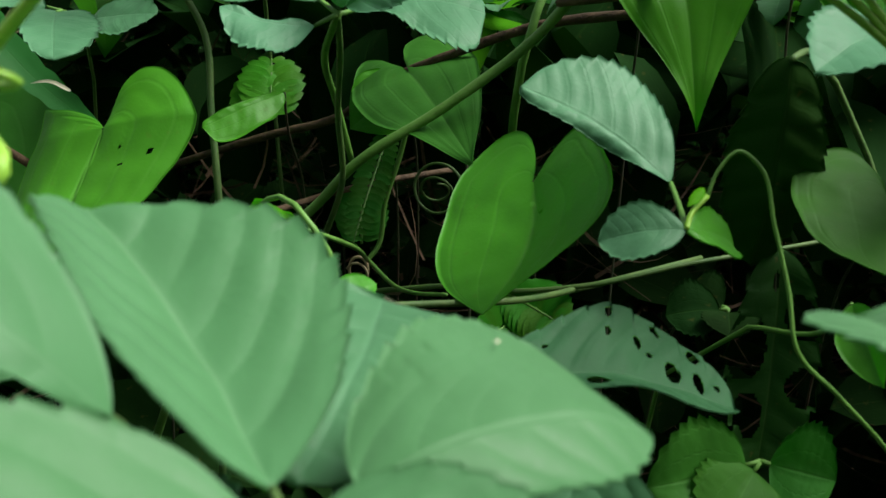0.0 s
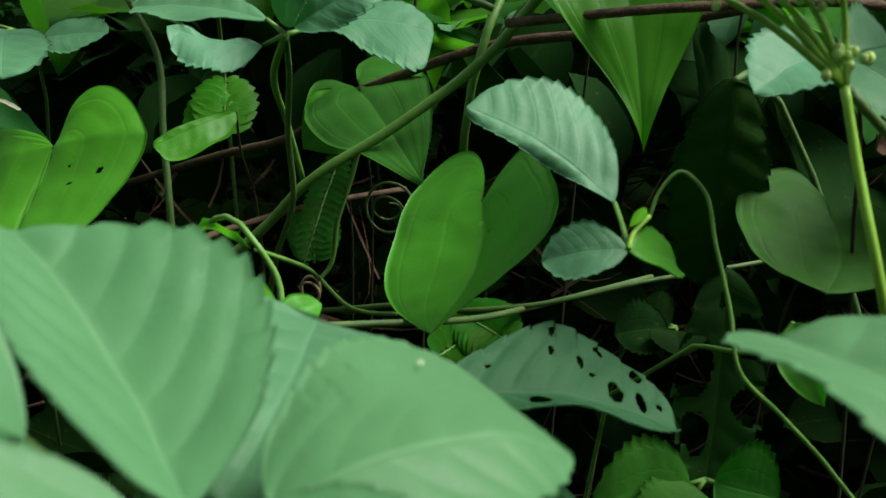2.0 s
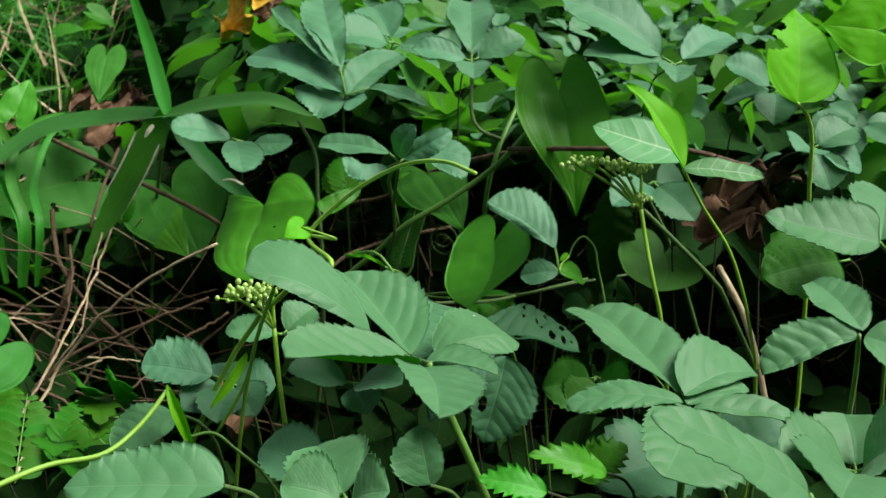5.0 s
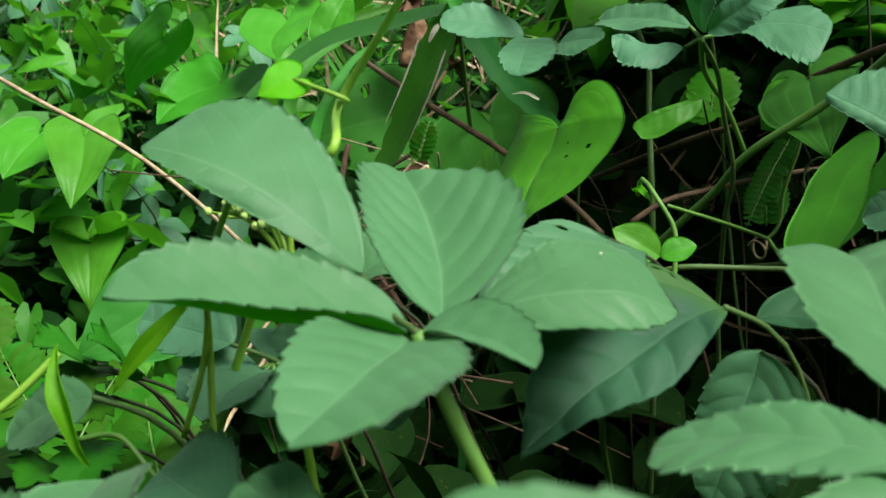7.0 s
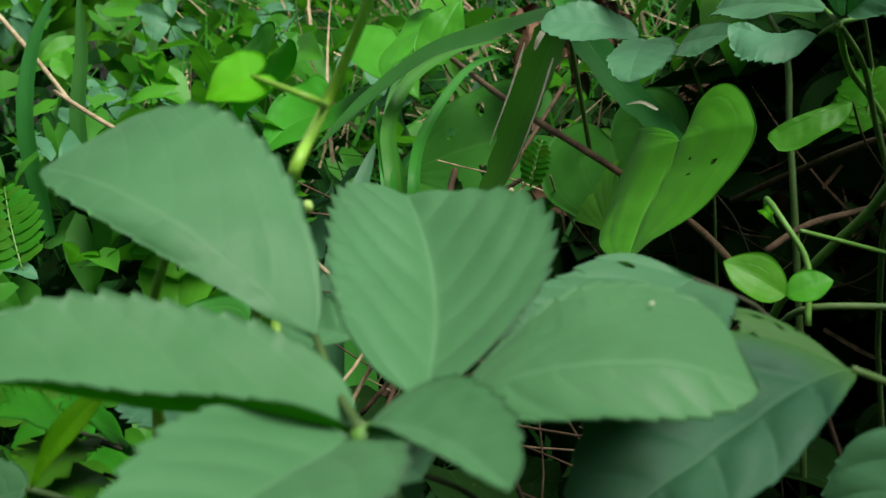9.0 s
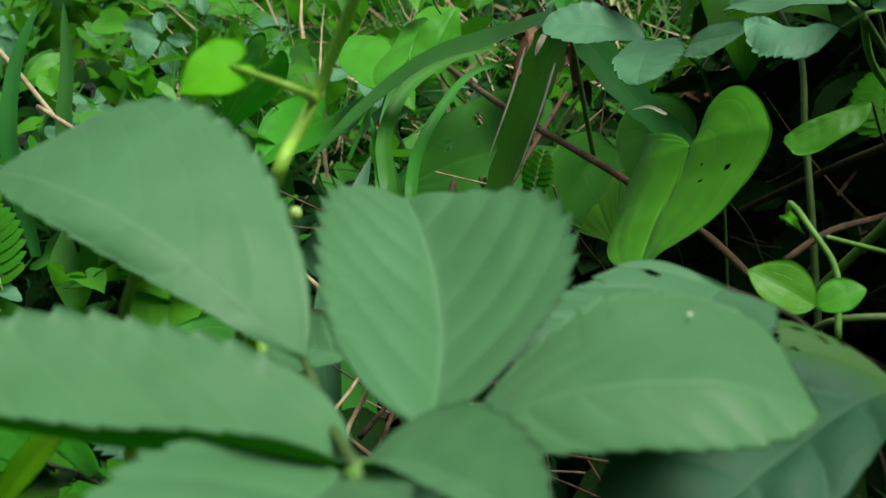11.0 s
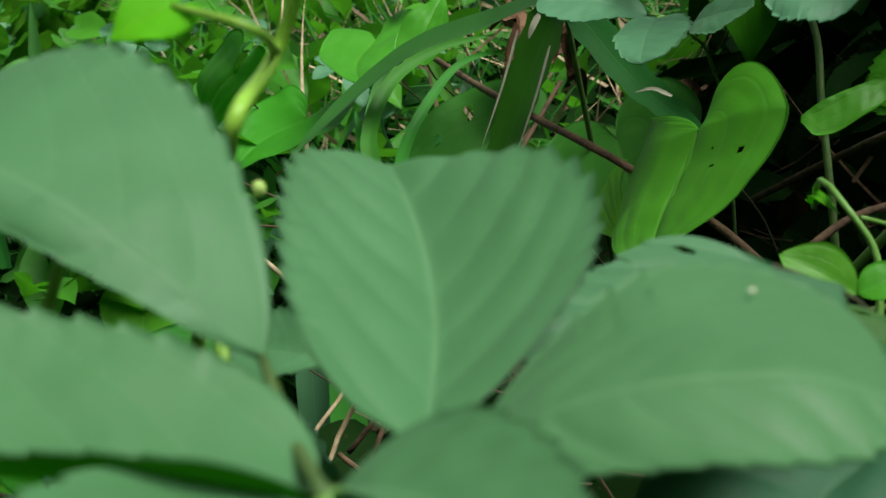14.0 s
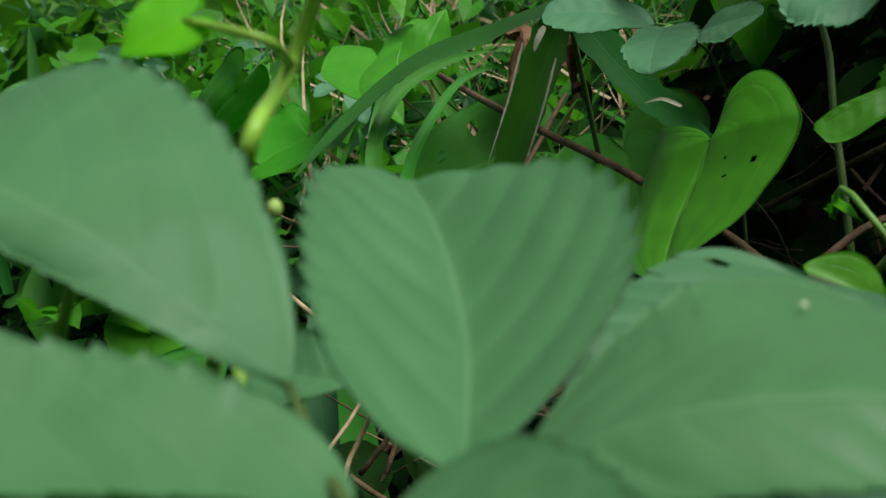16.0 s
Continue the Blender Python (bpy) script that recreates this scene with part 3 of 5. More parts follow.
stem(u, "shoot", [(0.056, 0.331, 0.452), (0.058, 0.333, 0.458), (0.063, 0.335, 0.463), (0.068, 0.334, 0.460), (0.073, 0.330, 0.446), (0.078, 0.325, 0.430), (0.081, 0.321, 0.417), (0.093, 0.323, 0.405), (0.106, 0.326, 0.392), (0.17, 0.30, 0.30), (0.18, 0.31, 0.07)], 0.0005, 0.0007, STEM, "bright green arching shoot")
leaf(u, "bud_leaf", "sharp", (0.055, 0.331, 0.454), (0.051, 0.327, 0.450), 0.003, (0, -1, 0.4), YOUNG, teeth=0, cols=3, rows=9)
stem(u, "stalklet", [SH, (0.052, 0.327, 0.448), (0.056, 0.331, 0.452)], 0.0008, 0.0007, STEM_BRIGHT)

# ---- heart-shaped leaves of the climbing yam ----
def heart(label, base, tip, width, up, top, stalk=True, blade="heart", **shape):
    h = thing("heart_leaf", label, "leaf", "heart-shaped leaves", at=base)
    leaf(h, "blade", blade, base, tip, width, up, top, **shape)
    if stalk:
        b = Vector(base)
        s = b - Vector(up).normalized() * 0.012 - Vector((0, 0, 0.008))
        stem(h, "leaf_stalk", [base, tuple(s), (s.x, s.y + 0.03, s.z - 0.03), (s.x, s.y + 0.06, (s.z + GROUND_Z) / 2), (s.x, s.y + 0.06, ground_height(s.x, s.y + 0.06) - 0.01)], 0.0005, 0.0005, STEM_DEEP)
    return h


heart("heart-shaped bright green leaf with sunken veins, hanging tip down", (0.0112, 0.4084, 0.4317), (-0.0001, 0.3715, 0.3995), 0.077, (-0.15, -0.84, 0.53), HEART, halves=(0.0436, 0.0331), fold=(54, -21), arch=0.046, skew=-0.119, cup=0.043, curl=-0.030, ears=((0.37, 0.54), (0.20, 0.07), (0.58, 0.99)), rows=46, cols=14, wave=0.012)
heart("heart-shaped green leaf with small insect holes and a curled edge", (-0.1462, 0.4587, 0.4256), (-0.1419, 0.4063, 0.3920), 0.070, (-0.23, -0.79, 0.57), HEART, halves=(0.0397, 0.0307), fold=(12, 12), arch=-0.138, skew=0.180, cup=0.161, curl=0.050, ears=((0.39, 0.15), (-0.01, -0.25), (0.24, 0.74)), rows=110, cols=34, wave=0.012, holes=((-0.68, 0.22, 0.045, 0.016), (-0.42, 0.26, 0.035, 0.010), (-0.3, 0.14, 0.025, 0.008)))
heart("large heart-shaped green leaf with long drip tip", (0.0434, 0.4493, 0.5207), (0.0604, 0.4172, 0.4492), 0.060, (0.0, -0.71, 0.71), HEART, blade="drip_heart", halves=(0.029, 0.031), fold=(18, 10), arch=0.071, skew=-0.017, cup=0.030, curl=0.027, ears=((0.35, 0.36), (0.06, -0.03), (0.40, 0.23)), cols=14, rows=46)
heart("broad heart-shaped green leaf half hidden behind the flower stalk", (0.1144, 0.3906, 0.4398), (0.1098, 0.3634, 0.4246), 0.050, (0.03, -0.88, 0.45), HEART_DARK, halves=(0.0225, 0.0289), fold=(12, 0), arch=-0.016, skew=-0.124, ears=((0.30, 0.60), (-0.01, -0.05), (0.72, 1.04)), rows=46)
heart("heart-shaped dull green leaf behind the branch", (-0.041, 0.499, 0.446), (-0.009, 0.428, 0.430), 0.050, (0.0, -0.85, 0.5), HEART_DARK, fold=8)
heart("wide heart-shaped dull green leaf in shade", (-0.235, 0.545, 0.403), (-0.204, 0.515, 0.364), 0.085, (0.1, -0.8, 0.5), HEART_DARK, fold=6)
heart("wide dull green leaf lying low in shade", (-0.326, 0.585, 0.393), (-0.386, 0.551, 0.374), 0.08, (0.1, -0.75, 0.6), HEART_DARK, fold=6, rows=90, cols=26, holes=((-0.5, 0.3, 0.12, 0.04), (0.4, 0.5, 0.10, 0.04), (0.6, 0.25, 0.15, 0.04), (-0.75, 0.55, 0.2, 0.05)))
heart("narrow blunt green leaf hanging sideways", (-0.0860, 0.4869, 0.4373), (-0.1121, 0.4673, 0.4264), 0.013, (0.10, -0.86, 0.51), HEART, blade="oval", halves=(0.0100, 0.0030), fold=(9, 8), arch=0.044, form=((0.48, 0.24), (0.51, 0.29)), teeth=0, rows=30, cols=8, cup=0.017, rib=0.0)
heart("small green leaf with a notched edge", (-0.049, 0.505, 0.434), (-0.063, 0.500, 0.422), 0.03, (0.1, -0.85, 0.5), HEART, fold=8)

# bright young hearts farther back
heart("glossy yellow-green heart-shaped leaf in the grass", (-0.4300, 0.6115, 0.4457), (-0.4011, 0.5633, 0.4283), 0.055, (0.38, -0.67, 0.64), HEART_LIGHT, halves=(0.0263, 0.0284), fold=(12, 19), arch=-0.007, skew=0.124, cup=0.042, ears=((0.63, 0.19), (-0.17, -0.16), (0.55, 0.44)), rows=46)
heart("pale green heart-shaped leaf of a climber", (-0.4781, 0.5918, 0.4042), (-0.5017, 0.5496, 0.3841), 0.068, (0.31, -0.63, 0.71), HEART_LIGHT, halves=(0.0402, 0.0277), fold=(29, 6), arch=-0.073, skew=0.147, curl=0.054, cup=-0.010, ears=((0.63, 0.18), (-0.21, -0.13), (0.74, 0.59)), rows=46)
heart("pale green heart-shaped leaf in half shade", (-0.4377, 0.4303, 0.4064), (-0.4083, 0.3882, 0.3774), 0.048, (0.41, -0.76, 0.51), HEART, halves=(0.0248, 0.0232), fold=(11, 24), arch=0.077, skew=-0.060, cup=0.020, ears=((0.30, 0.35), (-0.06, -0.18), (0.37, 0.43)), rows=46)
heart("pale green heart-shaped leaf with a long tip in half shade", (-0.4456, 0.4293, 0.3476), (-0.4191, 0.3993, 0.3092), 0.048, (0.41, -0.76, 0.51), HEART, halves=(0.0250, 0.0233), fold=(2, 16), arch=0.103, skew=-0.038, cup=0.039, ears=((0.25, 0.34), (-0.16, -0.17), (0.10, 0.10)), rows=46)
heart("green heart-shaped leaf at the edge of the thicket", (-0.491, 0.442, 0.400), (-0.482, 0.404, 0.383), 0.05, (0.4, -0.8, 0.5), HEART, fold=10)
heart("long pointed green leaf hanging from a climber", (-0.5023, 0.5658, 0.4377), (-0.5583, 0.5809, 0.3895), 0.041, (0.46, -0.72, 0.52), HEART_LIGHT, halves=(0.0181, 0.0230), fold=(0, 4), arch=0.067, skew=0.073, cup=0.065, ears=((0.49, 0.36), (-0.21, -0.09), (0.45, 0.49)), rows=46)
heart("small heart-shaped green leaf folded to a V on a climber", (-0.4286, 0.6497, 0.4786), (-0.4185, 0.6251, 0.4626), 0.030, (0.3, -0.75, 0.55), HEART, fold=30)
heart("pointed yellow-green leaf among the grass", (-0.364, 0.572, 0.447), (-0.361, 0.594, 0.469), 0.03, (0.3, -0.75, 0.6), HEART_LIGHT, fold=12)

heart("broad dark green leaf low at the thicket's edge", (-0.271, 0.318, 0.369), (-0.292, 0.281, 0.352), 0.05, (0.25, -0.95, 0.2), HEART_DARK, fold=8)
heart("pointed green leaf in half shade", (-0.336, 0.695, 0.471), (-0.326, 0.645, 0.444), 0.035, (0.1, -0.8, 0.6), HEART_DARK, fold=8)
heart("heart-shaped leaf behind the holed heart leaf", (-0.254, 0.550, 0.389), (-0.209, 0.499, 0.369), 0.045, (-0.1, -0.8, 0.6), HEART, fold=8)

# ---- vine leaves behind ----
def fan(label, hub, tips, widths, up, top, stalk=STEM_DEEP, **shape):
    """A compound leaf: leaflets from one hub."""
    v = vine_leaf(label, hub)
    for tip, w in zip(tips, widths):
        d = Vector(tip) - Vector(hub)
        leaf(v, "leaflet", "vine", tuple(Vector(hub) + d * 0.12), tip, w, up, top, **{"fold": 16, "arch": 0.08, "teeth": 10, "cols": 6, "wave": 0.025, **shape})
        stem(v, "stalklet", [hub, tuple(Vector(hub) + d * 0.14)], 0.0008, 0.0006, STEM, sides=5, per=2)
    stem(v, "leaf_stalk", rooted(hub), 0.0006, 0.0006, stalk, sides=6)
    return v


def grown(v, base, tip, up, halves, fold, arch, skew, cup, form, top, **shape):
    """One leaflet of a compound leaf, its two halves shaped each by itself."""
    leaf(v, "leaflet", "vine", base, tip, sum(halves), up, top, halves=halves, fold=fold, arch=arch, skew=skew, cup=cup, form=form, **{"teeth": 11, "rows": 56, "cols": 9, "wave": 0.02, "pucker": 0.007, "veins": 6, "tooth": 0.09, **shape})


P1 = (-0.100, 0.497, 0.497)
v = vine_leaf("blue-green seven-fingered vine leaf with rounded toothed leaflets", P1)
grown(v, (-0.1064, 0.5017, 0.5156), (-0.1685, 0.5694, 0.5413), (0.05, -0.51, 0.86), (0.0045, 0.0092), (14, 14), 0.053, -0.059, -0.012, ((0.62, 0.59), (0.72, 0.45)), VINE_BLUE)
grown(v, (-0.1046, 0.5014, 0.5141), (-0.1349, 0.5888, 0.5477), (0.05, -0.51, 0.86), (0.0185, 0.0136), (13, 14), 0.069, -0.023, 0.004, ((0.69, 0.50), (0.75, 0.45)), VINE_BLUE, pucker=0.013)
grown(v, (-0.1007, 0.4962, 0.4974), (-0.1761, 0.5371, 0.5111), (0.05, -0.51, 0.86), (0.0164, 0.0183), (16, 19), 0.087, 0.029, 0.034, ((0.84, 0.49), (0.68, 0.51)), VINE_BLUE)
grown(v, (-0.0994, 0.4979, 0.4934), (-0.1366, 0.5029, 0.4988), (0.04, -0.53, 0.84), (0.0189, 0.0052), (-1, 12), 0.024, -0.023, 0.035, ((0.32, 0.73), (0.69, 0.49)), VINE_BLUE, wave=0.05)
grown(v, (-0.0990, 0.4966, 0.4972), (-0.0702, 0.5534, 0.5180), (0.05, -0.50, 0.86), (0.0165, 0.0117), (11, 13), 0.050, -0.033, 0.010, ((0.64, 0.60), (0.54, 0.64)), VINE_BLUE)
grown(v, (-0.0843, 0.5002, 0.5031), (-0.0432, 0.4839, 0.4976), (0.05, -0.50, 0.86), (0.0072, 0.0050), (12, 14), 0.056, -0.017, 0.004, ((0.57, 0.64), (0.63, 0.57)), VINE_BLUE)
grown(v, (-0.0996, 0.4993, 0.4941), (-0.0856, 0.4959, 0.4968), (0.05, -0.51, 0.86), (0.0064, 0.0160), (12, 12), 0.040, 0.016, 0.021, ((0.58, 0.62), (0.54, 0.65)), VINE_BLUE, teeth=8)
for q in ((-0.1055, 0.5015, 0.5148), (-0.0843, 0.5002, 0.5031)):
    stem(v, "stalklet", [P1, tuple((np.array(P1) + np.array(q)) / 2), q], 0.0008, 0.0006, STEM, sides=5, per=2)
stem(v, "leaf_stalk", rooted(P1), 0.0009, 0.0009, STEM_DARK, sides=6)
P2 = (-0.049, 0.391, 0.482)
v = vine_leaf("blue-green five-fingered vine leaf with pale, curled leaflets", P2)
grown(v, (-0.0563, 0.3985, 0.4851), (-0.1017, 0.4138, 0.4837), (0.02, -0.45, 0.89), (0.0110, 0.0098), (14, 10), 0.045, 0.010, 0.008, ((0.62, 0.47), (0.69, 0.43)), VINE_BLUE)
grown(v, (-0.0558, 0.3915, 0.4782), (-0.0831, 0.3866, 0.4828), (0.00, -0.56, 0.83), (0.0127, 0.0030), (7, 11), -0.008, -0.077, 0.069, ((0.66, 0.59), (0.59, 0.49)), VINE_BLUE, wave=0.05)
grown(v, (-0.0451, 0.4151, 0.4811), (-0.0076, 0.4150, 0.4817), (0.00, -0.47, 0.88), (0.0130, 0.0190), (8, 3), 0.070, -0.058, 0.093, ((0.60, 0.40), (1.03, 0.24)), VINE_BLUE)
grown(v, (-0.047, 0.393, 0.484), (-0.020, 0.395, 0.503), (0.3, -0.75, 0.6), (0.0075, 0.0085), (25, 10), 0.05, 0.02, 0.05, ((0.6, 0.5), (0.6, 0.5)), VINE_BLUE, curl=0.2)
grown(v, (-0.050, 0.394, 0.484), (-0.042, 0.383, 0.506), (-0.2, -0.85, 0.5), (0.0085, 0.0075), (20, 12), 0.06, -0.03, 0.05, ((0.6, 0.5), (0.6, 0.5)), VINE_BLUE, curl=0.2)
for q in ((-0.0563, 0.3985, 0.4851), (-0.0558, 0.3915, 0.4782), (-0.0451, 0.4151, 0.4811)):
    stem(v, "stalklet", [P2, tuple((np.array(P2) + np.array(q)) / 2), q], 0.0009, 0.0006, STEM, sides=5, per=2)
SP = (-0.170, 0.484, 0.463)
v = vine_leaf("grey-green three-leaved sprig with toothed leaflets", SP)
grown(v, (-0.1754, 0.4822, 0.4644), (-0.2104, 0.4618, 0.4743), (0.10, -0.55, 0.83), (0.0138, 0.0127), (11, 5), 0.053, 0.026, 0.018, ((0.74, 0.41), (0.69, 0.52)), VINE_BLUE, teeth=9)
grown(v, (-0.1705, 0.4794, 0.4632), (-0.1572, 0.4427, 0.4529), (0.13, -0.67, 0.73), (0.0168, 0.0116), (3, 13), 0.053, 0.004, 0.012, ((0.59, 0.46), (0.56, 0.60)), VINE_BLUE, teeth=9)
grown(v, (-0.1624, 0.4917, 0.4588), (-0.1330, 0.4813, 0.4646), (0.11, -0.64, 0.76), (0.0085, 0.0115), (7, 11), 0.040, 0.007, 0.020, ((0.60, 0.50), (0.59, 0.52)), VINE_BLUE, teeth=9)
for q in ((-0.1754, 0.4822, 0.4644), (-0.1705, 0.4794, 0.4632), (-0.1624, 0.4917, 0.4588)):
    stem(v, "stalklet", [SP, tuple((np.array(SP) + np.array(q)) / 2), q], 0.0006, 0.0005, STEM, sides=5, per=2)
stem(v, "leaf_stalk", rooted(SP), 0.0007, 0.0008, STEM_DARK, sides=6)
fan("blue-green vine leaf standing on a straight stalk", (-0.014, 0.461, 0.534), [(-0.024, 0.559, 0.558), (-0.052, 0.454, 0.540), (-0.010, 0.433, 0.528), (0.018, 0.475, 0.549)], [0.035, 0.022, 0.024, 0.028], (0.0, -0.6, 0.8), VINE_BLUE)
fan("blue-green vine leaf at the back of the thicket", (0.113, 0.452, 0.543), [(0.039, 0.456, 0.579), (0.055, 0.426, 0.549), (0.111, 0.408, 0.540), (0.152, 0.503, 0.556)], [0.05, 0.03, 0.024, 0.03], (0.0, -0.5, 0.85), VINE_BLUE)
fan("blue-green vine leaf beside the bright leaf", (0.163, 0.374, 0.547), [(0.133, 0.375, 0.560), (0.160, 0.348, 0.532), (0.192, 0.356, 0.547), (0.137, 0.388, 0.534)], [0.026, 0.026, 0.018, 0.02], (0.0, -0.5, 0.85), VINE_BLUE)
fan("blue-green vine leaf on the far side", (0.193, 0.397, 0.510), [(0.180, 0.375, 0.512), (0.203, 0.380, 0.490), (0.223, 0.397, 0.499), (0.218, 0.414, 0.520)], [0.03, 0.03, 0.028, 0.03], (0.0, -0.5, 0.85), VINE_BLUE)
fan("blue-green vine leaf near the top of the bank", (-0.080, 0.582, 0.521), [(-0.119, 0.558, 0.526), (-0.036, 0.564, 0.516), (-0.105, 0.638, 0.538)], [0.045, 0.03, 0.04], (0.0, -0.5, 0.85), VINE_BLUE)
v = vine_leaf("pale green vine leaf near the edge", (0.1979, 0.2404, 0.5025))
grown(v, (0.1979, 0.2404, 0.5025), (0.1429, 0.2378, 0.5121), (0.05, -0.51, 0.86), (0.0173, 0.0195), (14, 16), 0.031, -0.045, -0.015, ((0.56, 0.62), (0.24, 0.77)), VINE, teeth=13, rows=66)
grown(v, (0.199, 0.243, 0.502), (0.213, 0.304, 0.511), (0.0, -0.35, 0.9), (0.020, 0.020), (16, 16), 0.08, 0.0, 0.0, ((0.7, 0.6), (0.7, 0.6)), VINE)
stem(v, "leaf_stalk", rooted((0.1979, 0.2404, 0.5025)), 0.0010, 0.0011, STEM)
v = vine_leaf("pale green vine leaf with ribbed leaflets on an upright stalk", (0.1757, 0.1638, 0.4842))
grown(v, (0.1757, 0.1638, 0.4842), (0.1365, 0.1533, 0.4661), (0.05, -0.50, 0.86), (0.0035, 0.0155), (11, 11), 0.045, 0.027, 0.017, ((0.62, 0.58), (0.57, 0.52)), VINE, pucker=0.02)
grown(v, (0.177, 0.165, 0.486), (0.162, 0.205, 0.492), (0.0, -0.45, 0.85), (0.013, 0.013), (14, 14), 0.06, 0.0, 0.0, ((0.6, 0.6), (0.6, 0.6)), VINE)
grown(v, (0.178, 0.163, 0.484), (0.205, 0.150, 0.478), (0.0, -0.45, 0.85), (0.016, 0.016), (14, 14), 0.06, 0.0, 0.0, ((0.6, 0.6), (0.6, 0.6)), VINE)
stem(v, "leaf_stalk", [(0.1757, 0.1638, 0.4842), (0.178, 0.168, 0.470), (0.180, 0.172, 0.43), (0.185, 0.19, 0.07)], 0.0010, 0.0014, STEM)
fan("dark quilted vine leaf in shade", (0.203, 0.310, 0.471), [(0.154, 0.282, 0.466)], [0.05], (0.0, -0.7, 0.7), HEART_DARK, pucker=0.03)
fan("green vine leaf behind the flower head", (0.099, 0.349, 0.494), [(0.076, 0.322, 0.486), (0.122, 0.326, 0.480), (0.118, 0.361, 0.491)], [0.025, 0.03, 0.03], (0.0, -0.6, 0.8), VINE_BLUE)
fan("green vine leaf in the lower corner", (0.169, 0.108, 0.448), [(0.134, 0.088, 0.463), (0.167, 0.133, 0.461), (0.184, 0.095, 0.469), (0.151, 0.057, 0.462)], [0.04, 0.04, 0.045, 0.05], (0.0, -0.35, 0.9), VINE, teeth=12, cols=8)
fan("broad shaded vine leaf low down", (0.119, 0.175, 0.412), [(0.161, 0.183, 0.424), (0.071, 0.138, 0.415)], [0.05, 0.05], (0.0, -0.4, 0.9), VINE_BLUE)
fan("green vine leaf low under the front leaf", (-0.038, 0.166, 0.438), [(-0.066, 0.155, 0.447), (-0.015, 0.150, 0.448), (-0.030, 0.153, 0.430)], [0.022, 0.026, 0.02], (0.0, -0.4, 0.9), VINE_BLUE)
fan("blue-green vine leaf by the flower stalk", (-0.101, 0.194, 0.418), [(-0.117, 0.170, 0.414), (-0.099, 0.161, 0.414), (-0.080, 0.197, 0.419), (-0.084, 0.173, 0.414), (-0.104, 0.207, 0.424)], [0.026, 0.026, 0.026, 0.026, 0.022], (0.0, -0.5, 0.85), VINE_BLUE)
v = vine_leaf("blue-green toothed vine leaf in front of the straw", (-0.1076, 0.1851, 0.4262))
grown(v, (-0.1076, 0.1851, 0.4262), (-0.1406, 0.1825, 0.4295), (0.05, -0.51, 0.86), (0.0108, 0.0172), (12, 12), 0.045, -0.002, 0.017, ((0.65, 0.59), (0.62, 0.54)), VINE_BLUE, teeth=8, rows=49, tooth=0.14)
stem(v, "leaf_stalk", rooted((-0.1076, 0.1851, 0.4262)), 0.0007, 0.0008, STEM_DARK)
fan("green vine leaf behind the front leaf", (-0.079, 0.205, 0.442), [(-0.106, 0.202, 0.442), (-0.067, 0.220, 0.451)], [0.018, 0.022], (0.0, -0.5, 0.85), VINE)
v = vine_leaf("broad vine leaf low in the corner", (-0.0723, 0.0709, 0.4344))
grown(v, (-0.0723, 0.0709, 0.4344), (-0.1326, 0.0636, 0.4308), (0.05, -0.48, 0.88), (0.0120, 0.0200), (14, 2), 0.027, -0.004, 0.016, ((0.60, 0.60), (0.44, 0.76)), VINE, teeth=14, rows=71)
stem(v, "leaf_stalk", rooted((-0.0723, 0.0709, 0.4344)), 0.0010, 0.0012, STEM_DARK)
v = vine_leaf("pale green vine leaflet low in front of the straw", (-0.1117, 0.1363, 0.4296))
grown(v, (-0.1117, 0.1363, 0.4296), (-0.1360, 0.1269, 0.4154), (0.05, -0.50, 0.87), (0.0121, 0.0112), (12, 9), 0.050, 0.038, 0.022, ((0.40, 0.70), (0.62, 0.57)), VINE, teeth=10)
stem(v, "leaf_stalk", rooted((-0.1117, 0.1363, 0.4296)), 0.0008, 0.0010, STEM_DARK)
v = vine_leaf("upright green vine leaflet at the bottom", (0.0056, 0.0765, 0.4407))
grown(v, (0.0056, 0.0765, 0.4407), (-0.0007, 0.0825, 0.4620), (0.05, -0.51, 0.86), (0.0138, 0.0073), (10, 11), 0.041, -0.012, 0.019, ((0.58, 0.63), (0.56, 0.64)), VINE, teeth=8)
stem(v, "leaf_stalk", rooted((0.0056, 0.0765, 0.4407)), 0.0008, 0.0010, STEM_DARK)
fan("green vine leaf at the bottom", (-0.021, 0.044, 0.449), [(-0.038, 0.075, 0.453), (-0.045, 0.043, 0.453), (-0.006, 0.038, 0.458)], [0.034, 0.03, 0.03], (0.0, -0.5, 0.85), VINE)
fan("shaded vine leaf at the bottom", (-0.036, 0.108, 0.424), [(-0.069, 0.116, 0.428)], [0.030], (0.0, -0.5, 0.85), VINE_BLUE)
# shade on this leaf comes from the darker leaf colour
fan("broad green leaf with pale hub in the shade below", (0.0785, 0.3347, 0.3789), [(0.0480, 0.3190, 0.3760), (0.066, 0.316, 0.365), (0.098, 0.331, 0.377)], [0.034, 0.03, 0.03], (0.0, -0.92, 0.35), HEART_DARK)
# this leaf's shade is painted: it takes the near-black leaf colour
fan("lobed green leaf in the shade", (0.077, 0.418, 0.391), [(0.057, 0.415, 0.388), (0.064, 0.428, 0.393), (0.077, 0.405, 0.386)], [0.022, 0.02, 0.02], (0.0, -0.7, 0.7), SHADE_LEAF)

